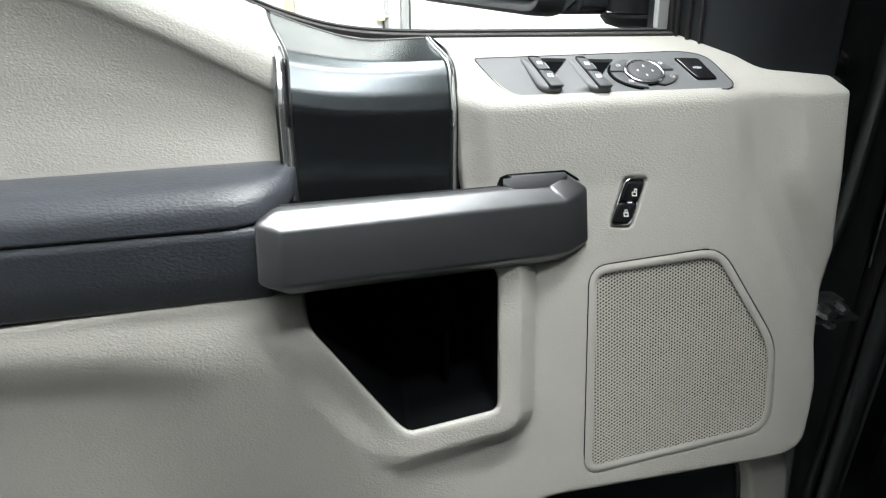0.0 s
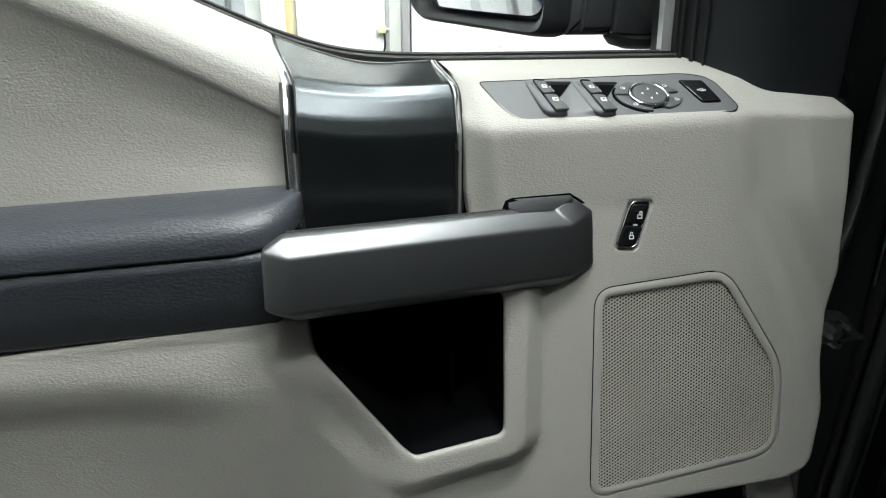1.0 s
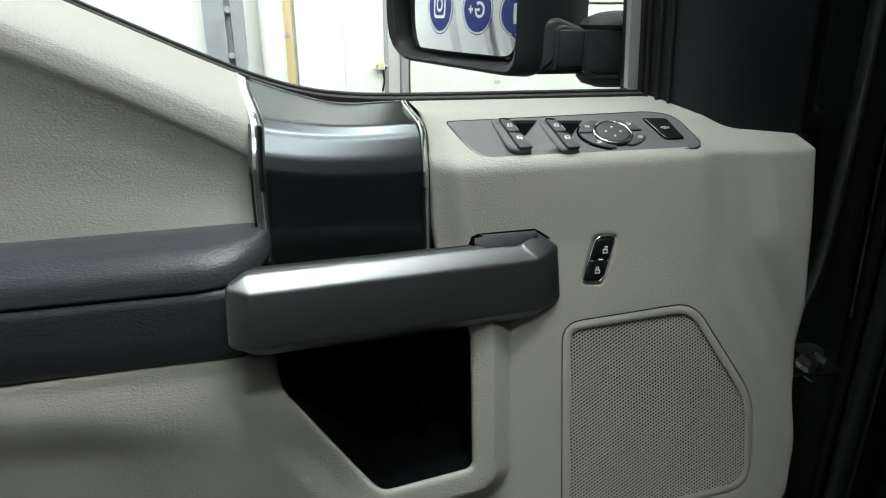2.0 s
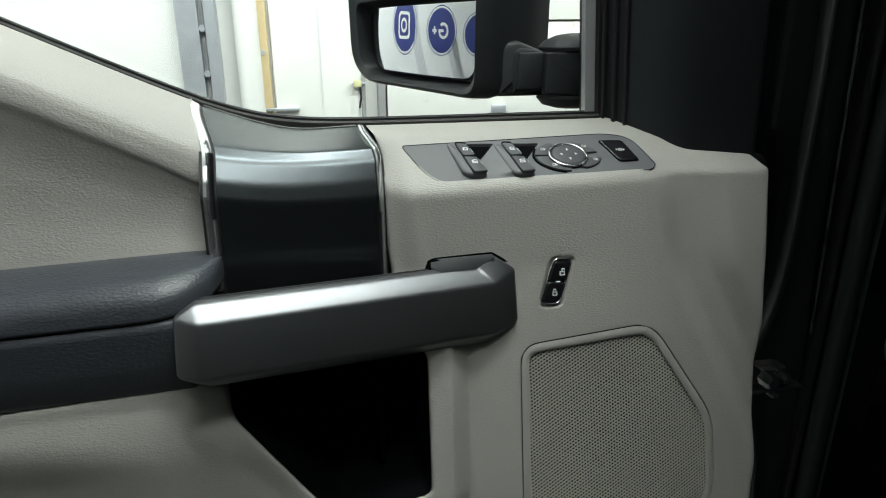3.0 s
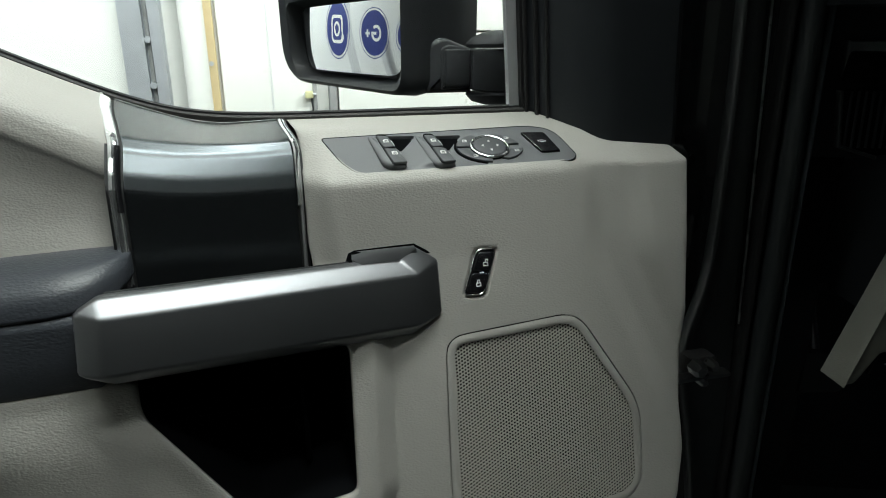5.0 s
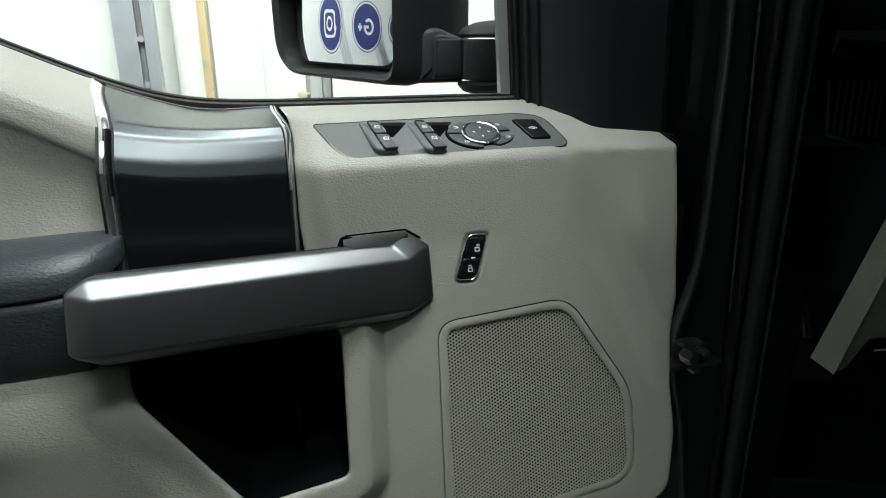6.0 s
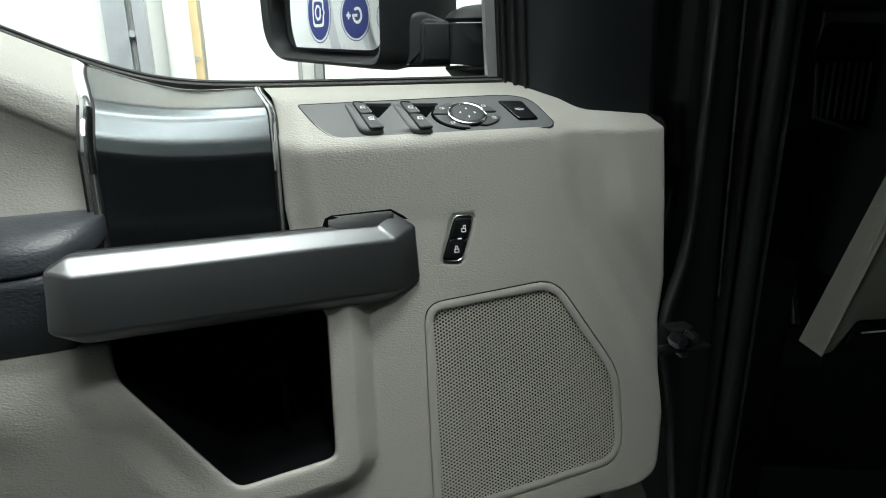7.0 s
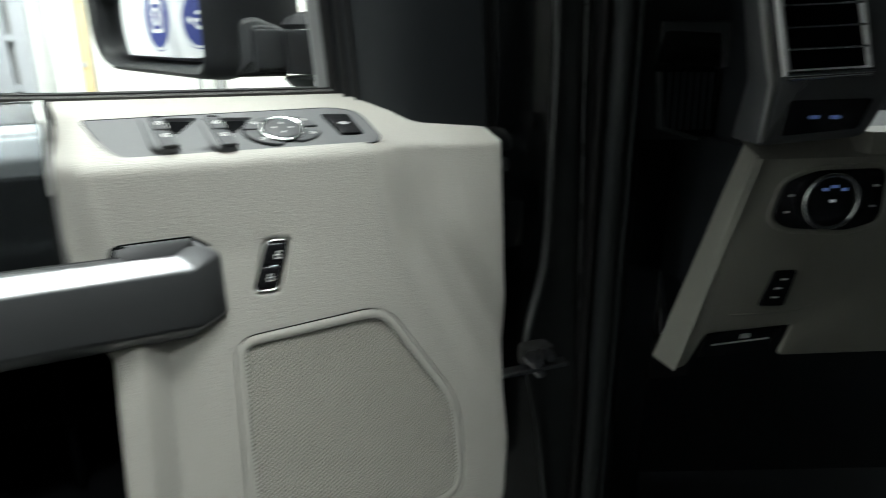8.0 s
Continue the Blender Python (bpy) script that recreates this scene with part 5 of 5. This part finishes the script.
sw = part("dimmer_switch", plate(rounded([(0.108, 0.066), (0.122, 0.107), (0.146, 0.108), (0.137, 0.066)], 0.004, 4), lambda a, z, d: on_dash(a, z, d + 0.003), 0.0035, 0.001), gloss_black, dash, "black dimmer switch")
for a, z in ((0.129, 0.0965), (0.124, 0.0860), (0.1215, 0.0755)):
    part("switch_mark", plate([(a, z), (a + 0.007, z), (a + 0.007, z + 0.002), (a, z + 0.002)], lambda u, v, d: on_dash(u, v, d + 0.0064), 0.0006, 0.0001, 1), white_print, sw)
part("seam", loft([[on_dash(a, z + dz, d) for dz, d in ((0, 0.0035), (0.0016, 0.0046), (0.0032, 0.0035))] for a, z in ((0.079, 0.0535), (0.12, 0.055), (0.155, 0.058), (0.170, 0.066), (0.178, 0.085), (0.182, 0.108))], closed=True), shaded_dash_beige, dash)
rel = part("brake_release", plate(rounded([(0.060, 0.028), (0.148, 0.038), (0.137, 0.006), (0.052, -0.002)], 0.004, 3), lambda a, z, d: on_dash(a, z, d - 0.012), 0.008, 0.002), gloss_black, dash, "black brake release handle")
part("release_mark", plate([(0.068, 0.0135), (0.132, 0.0215), (0.132, 0.0235), (0.068, 0.0155)], lambda u, v, d: on_dash(u, v, d - 0.0042), 0.0006, 0.0001, 1), white_print, rel, "thin white bar of small print")
part("release_mark", plate(rounded([(0.099, 0.022), (0.110, 0.023), (0.110, 0.029), (0.099, 0.028)], 0.002, 3), lambda u, v, d: on_dash(u, v, d - 0.0042), 0.0006, 0.0001, 1), white_print, rel)

# black upper dash with the air vent
pod_out = rounded([(0.050, 0.46), (0.080, 0.307), (0.071, 0.2455), (0.176, 0.2545), (0.196, 0.30), (0.196, 0.46)], [0, 0.006, 0.005, 0.012, 0.01, 0], 4)
pod = part("vent_pod", plate(pod_out, lambda a, z, d: cabin(a, 0.03 - d, z), 0.06, 0.006), dash_charcoal, dash, "black vent pod")
frame_out = [(0.0480, 0.44), (0.0835, 0.3120), (0.1685, 0.3165), (0.1310, 0.44)]
frame_in = [(0.0560, 0.435), (0.0885, 0.3185), (0.1620, 0.3225), (0.1235, 0.435)]
vplace = lambda a, z, d: cabin(a, -0.03 - d, z)
part("vent_frame", ring(frame_out, frame_in, vplace, 0.006, 0.002), silver_paint, pod, "satin silver vent frame")
part("vent_chrome", tube([vplace(0.0845, 0.3150, 0.007), vplace(0.1660, 0.3192, 0.007)], 0.0021, 10), satin_chrome, pod, "bright chrome vent edge")
part("vent_lip", tube([vplace(0.0870, 0.3095, 0.004), vplace(0.1690, 0.3144, 0.004)], 0.0012, 8), satin_chrome, pod, "thin chrome lip")
part("vent_core", plate(frame_in, lambda a, z, d: cabin(a, -0.030 - d, z), 0.0015, 0.0004, 1), pit_black, pod)
for k in range(4):
    z = 0.3355 + k * 0.0195
    a0, a1 = 0.0825 - 0.25 * (z - 0.335), 0.158 - 0.30 * (z - 0.335)
    slat = part("vent_slat", loft([[vplace(a, z + 0.045 * (a - 0.08) + dz, d) for d, dz in ((0.0, 0), (0.006, 0.0003), (0.006, 0.0022), (0.0, 0.003))] for a in (a0, a1)]), gloss_black, pod, "black slat with a chrome edge")
    part("slat_edge", tube([vplace(a, z + 0.045 * (a - 0.08) + 0.0012, 0.0062) for a in (a0, a1)], 0.0010, 8), satin_chrome, slat, "thin chrome edge")
part("pod_edge", tube([cabin(0.0380, -0.026, 0.45), cabin(0.0567, -0.027, 0.380), cabin(0.0685, -0.028, 0.331), cabin(0.0760, -0.028, 0.305), cabin(0.0740, -0.028, 0.275), cabin(0.0725, -0.027, 0.2495)], [0.004, 0.004, 0.004, 0.0035, 0.0028, 0.002], 8), satin_grey, pod, "grey rounded pod edge")
panel = rounded([(0.090, 0.256), (0.165, 0.263), (0.176, 0.292), (0.094, 0.290)], 0.004, 3)
sub = part("pod_switch", plate(panel, lambda a, z, d: cabin(a, -0.029 - d, z), 0.0025, 0.001), gloss_black, pod, "gloss black pedal switch")
for a, flip in ((0.114, 1), (0.135, -1)):
    tip = [(a + 0.006 - flip * 0.006, 0.2742), (a + 0.006 - flip * 0.0025, 0.2768), (a + 0.006 - flip * 0.0025, 0.2716)]
    for name, shape in (("switch_mark", tip), ("switch_mark", rounded([(a + 0.006 - flip * 0.0015, 0.2725), (a + 0.006 + flip * 0.005, 0.2725), (a + 0.006 + flip * 0.005, 0.2762), (a + 0.006 - flip * 0.0015, 0.2762)], 0.001, 3))):
        part(name, plate(shape, lambda u, v, d: cabin(u, -0.0314 - d, v), 0.0006, 0.0001, 1), blue_glow, sub, "pale blue backlit mark")

pedal = thing("brake_pedal", cabin(0.09, 0.25, -0.5), "grey worn brake pedal in the dark footwell", "pedal", -20.0)
part("pad", plate(rounded([(0.055, -0.115), (0.115, -0.11), (0.118, -0.06), (0.06, -0.055)], 0.008, 3), lambda a, z, d: cabin(a, 0.20 - d + 0.3 * z, z), 0.012, 0.004), rubber, pedal)
part("lever", tube([cabin(0.088, 0.19, -0.08), cabin(0.088, 0.24, 0.0), cabin(0.088, 0.30, 0.1)], 0.008), steel_bolt, pedal)

# ---- banner on the workshop's side, seen in the mirror ----
BO, BN, BA = Vector((-2.047, 1.25, 0.0)), Vector((0.983, -0.182, 0)), Vector((-0.182, -0.983, 0))
banner = thing("wall_banner", tuple(BO), "white hanging banner with navy blue round signs", "banner", -10.5)


def on_banner(u, z, d):
    return tuple(BO + BA * u + BN * d + Vector((0, 0, z)))


part("sheet", loft([[on_banner(u, z, d) for u, z in ((-2.05, 0.0), (1.7, 0.0), (1.7, 3.0), (-2.05, 3.0))] for d in (-0.012, 0.0)]), banner_vinyl, banner)
for u in (-1.6, 1.4):
    part("hanging_cord", tube([on_banner(u, 3.0, -0.006), on_banner(u, CEILING_Z, -0.006)], 0.004), rubber, banner)
for u, z, w, h, s in ((-0.42, 1.55, 0.10, 0.55, 0.5), (0.30, 1.28, 0.10, 0.42, 0.45), (0.36, 1.12, 0.06, 0.30, 0.45)):
    part("printed_bar", plate([(u - w, z - h), (u + w, z - h), (u + w - s * h, z + h), (u - w - s * h, z + h)], on_banner, 0.002, 0.0005, 1), banner_grey, banner, "pale grey slanted print")


def disc(y, z, r, n=48):
    return [(y + r * math.cos(2 * math.pi * k / n), z + r * math.sin(2 * math.pi * k / n)) for k in range(n)]


for y, z, r, sign in SIGNS:
    base = part("sign_disc", plate(disc(y, z, r), on_banner, 0.004, 0.001, 1), banner_blue, banner, "navy blue round sign")
    part("sign_ring", ring(disc(y, z, r * 1.13), disc(y, z, r * 1.09), on_banner, 0.003, 0.0005), banner_blue, base)
    at = lambda u, v, d: on_banner(u, v, d + 0.004)
    if sign == "square":
        sq = rounded([(y - r * 0.52, z - r * 0.52), (y + r * 0.52, z - r * 0.52), (y + r * 0.52, z + r * 0.52), (y - r * 0.52, z + r * 0.52)], r * 0.25, 6)
        part("sign_mark", ring(sq, scaled(sq, 0.78), at, 0.003, 0.0005), white_print, base, "white rounded square")
        part("sign_mark", ring(disc(y, z, r * 0.28), disc(y, z, r * 0.17), at, 0.003, 0.0005), white_print, base, "white ring")
    elif sign == "ring":
        arc = [(y + r * 0.16 + r * 0.37 * math.cos(radians(a)), z + r * 0.37 * math.sin(radians(a))) for a in range(180, 491, 10)]
        back = [(y + r * 0.16 + r * 0.235 * math.cos(radians(a)), z + r * 0.235 * math.sin(radians(a))) for a in range(490, 179, -10)]
        part("sign_mark", plate(arc + back, at, 0.003, 0.0005, 1), white_print, base, "white open ring")
        part("sign_mark", plate([(y - r * 0.21, z - r * 0.065), (y + r * 0.17, z - r * 0.065), (y + r * 0.17, z + r * 0.065), (y - r * 0.21, z + r * 0.065)], at, 0.0034, 0.0005, 1), white_print, base, "white bar")
        part("sign_mark", plate([(y - r * 0.66, z - r * 0.06), (y - r * 0.34, z - r * 0.06), (y - r * 0.34, z + r * 0.06), (y - r * 0.66, z + r * 0.06)], at, 0.003, 0.0005, 1), white_print, base, "white bar")
        part("sign_mark", plate([(y - r * 0.555, z - r * 0.16), (y - r * 0.445, z - r * 0.16), (y - r * 0.445, z + r * 0.16), (y - r * 0.555, z + r * 0.16)], at, 0.0034, 0.0005, 1), white_print, base, "white bar")
    else:
        part("sign_mark", plate([(y - r * 0.15, z - r * 0.5), (y + r * 0.15, z - r * 0.5), (y + r * 0.15, z + r * 0.5), (y - r * 0.15, z + r * 0.5)], at, 0.003, 0.0005, 1), white_print, base, "white bar")
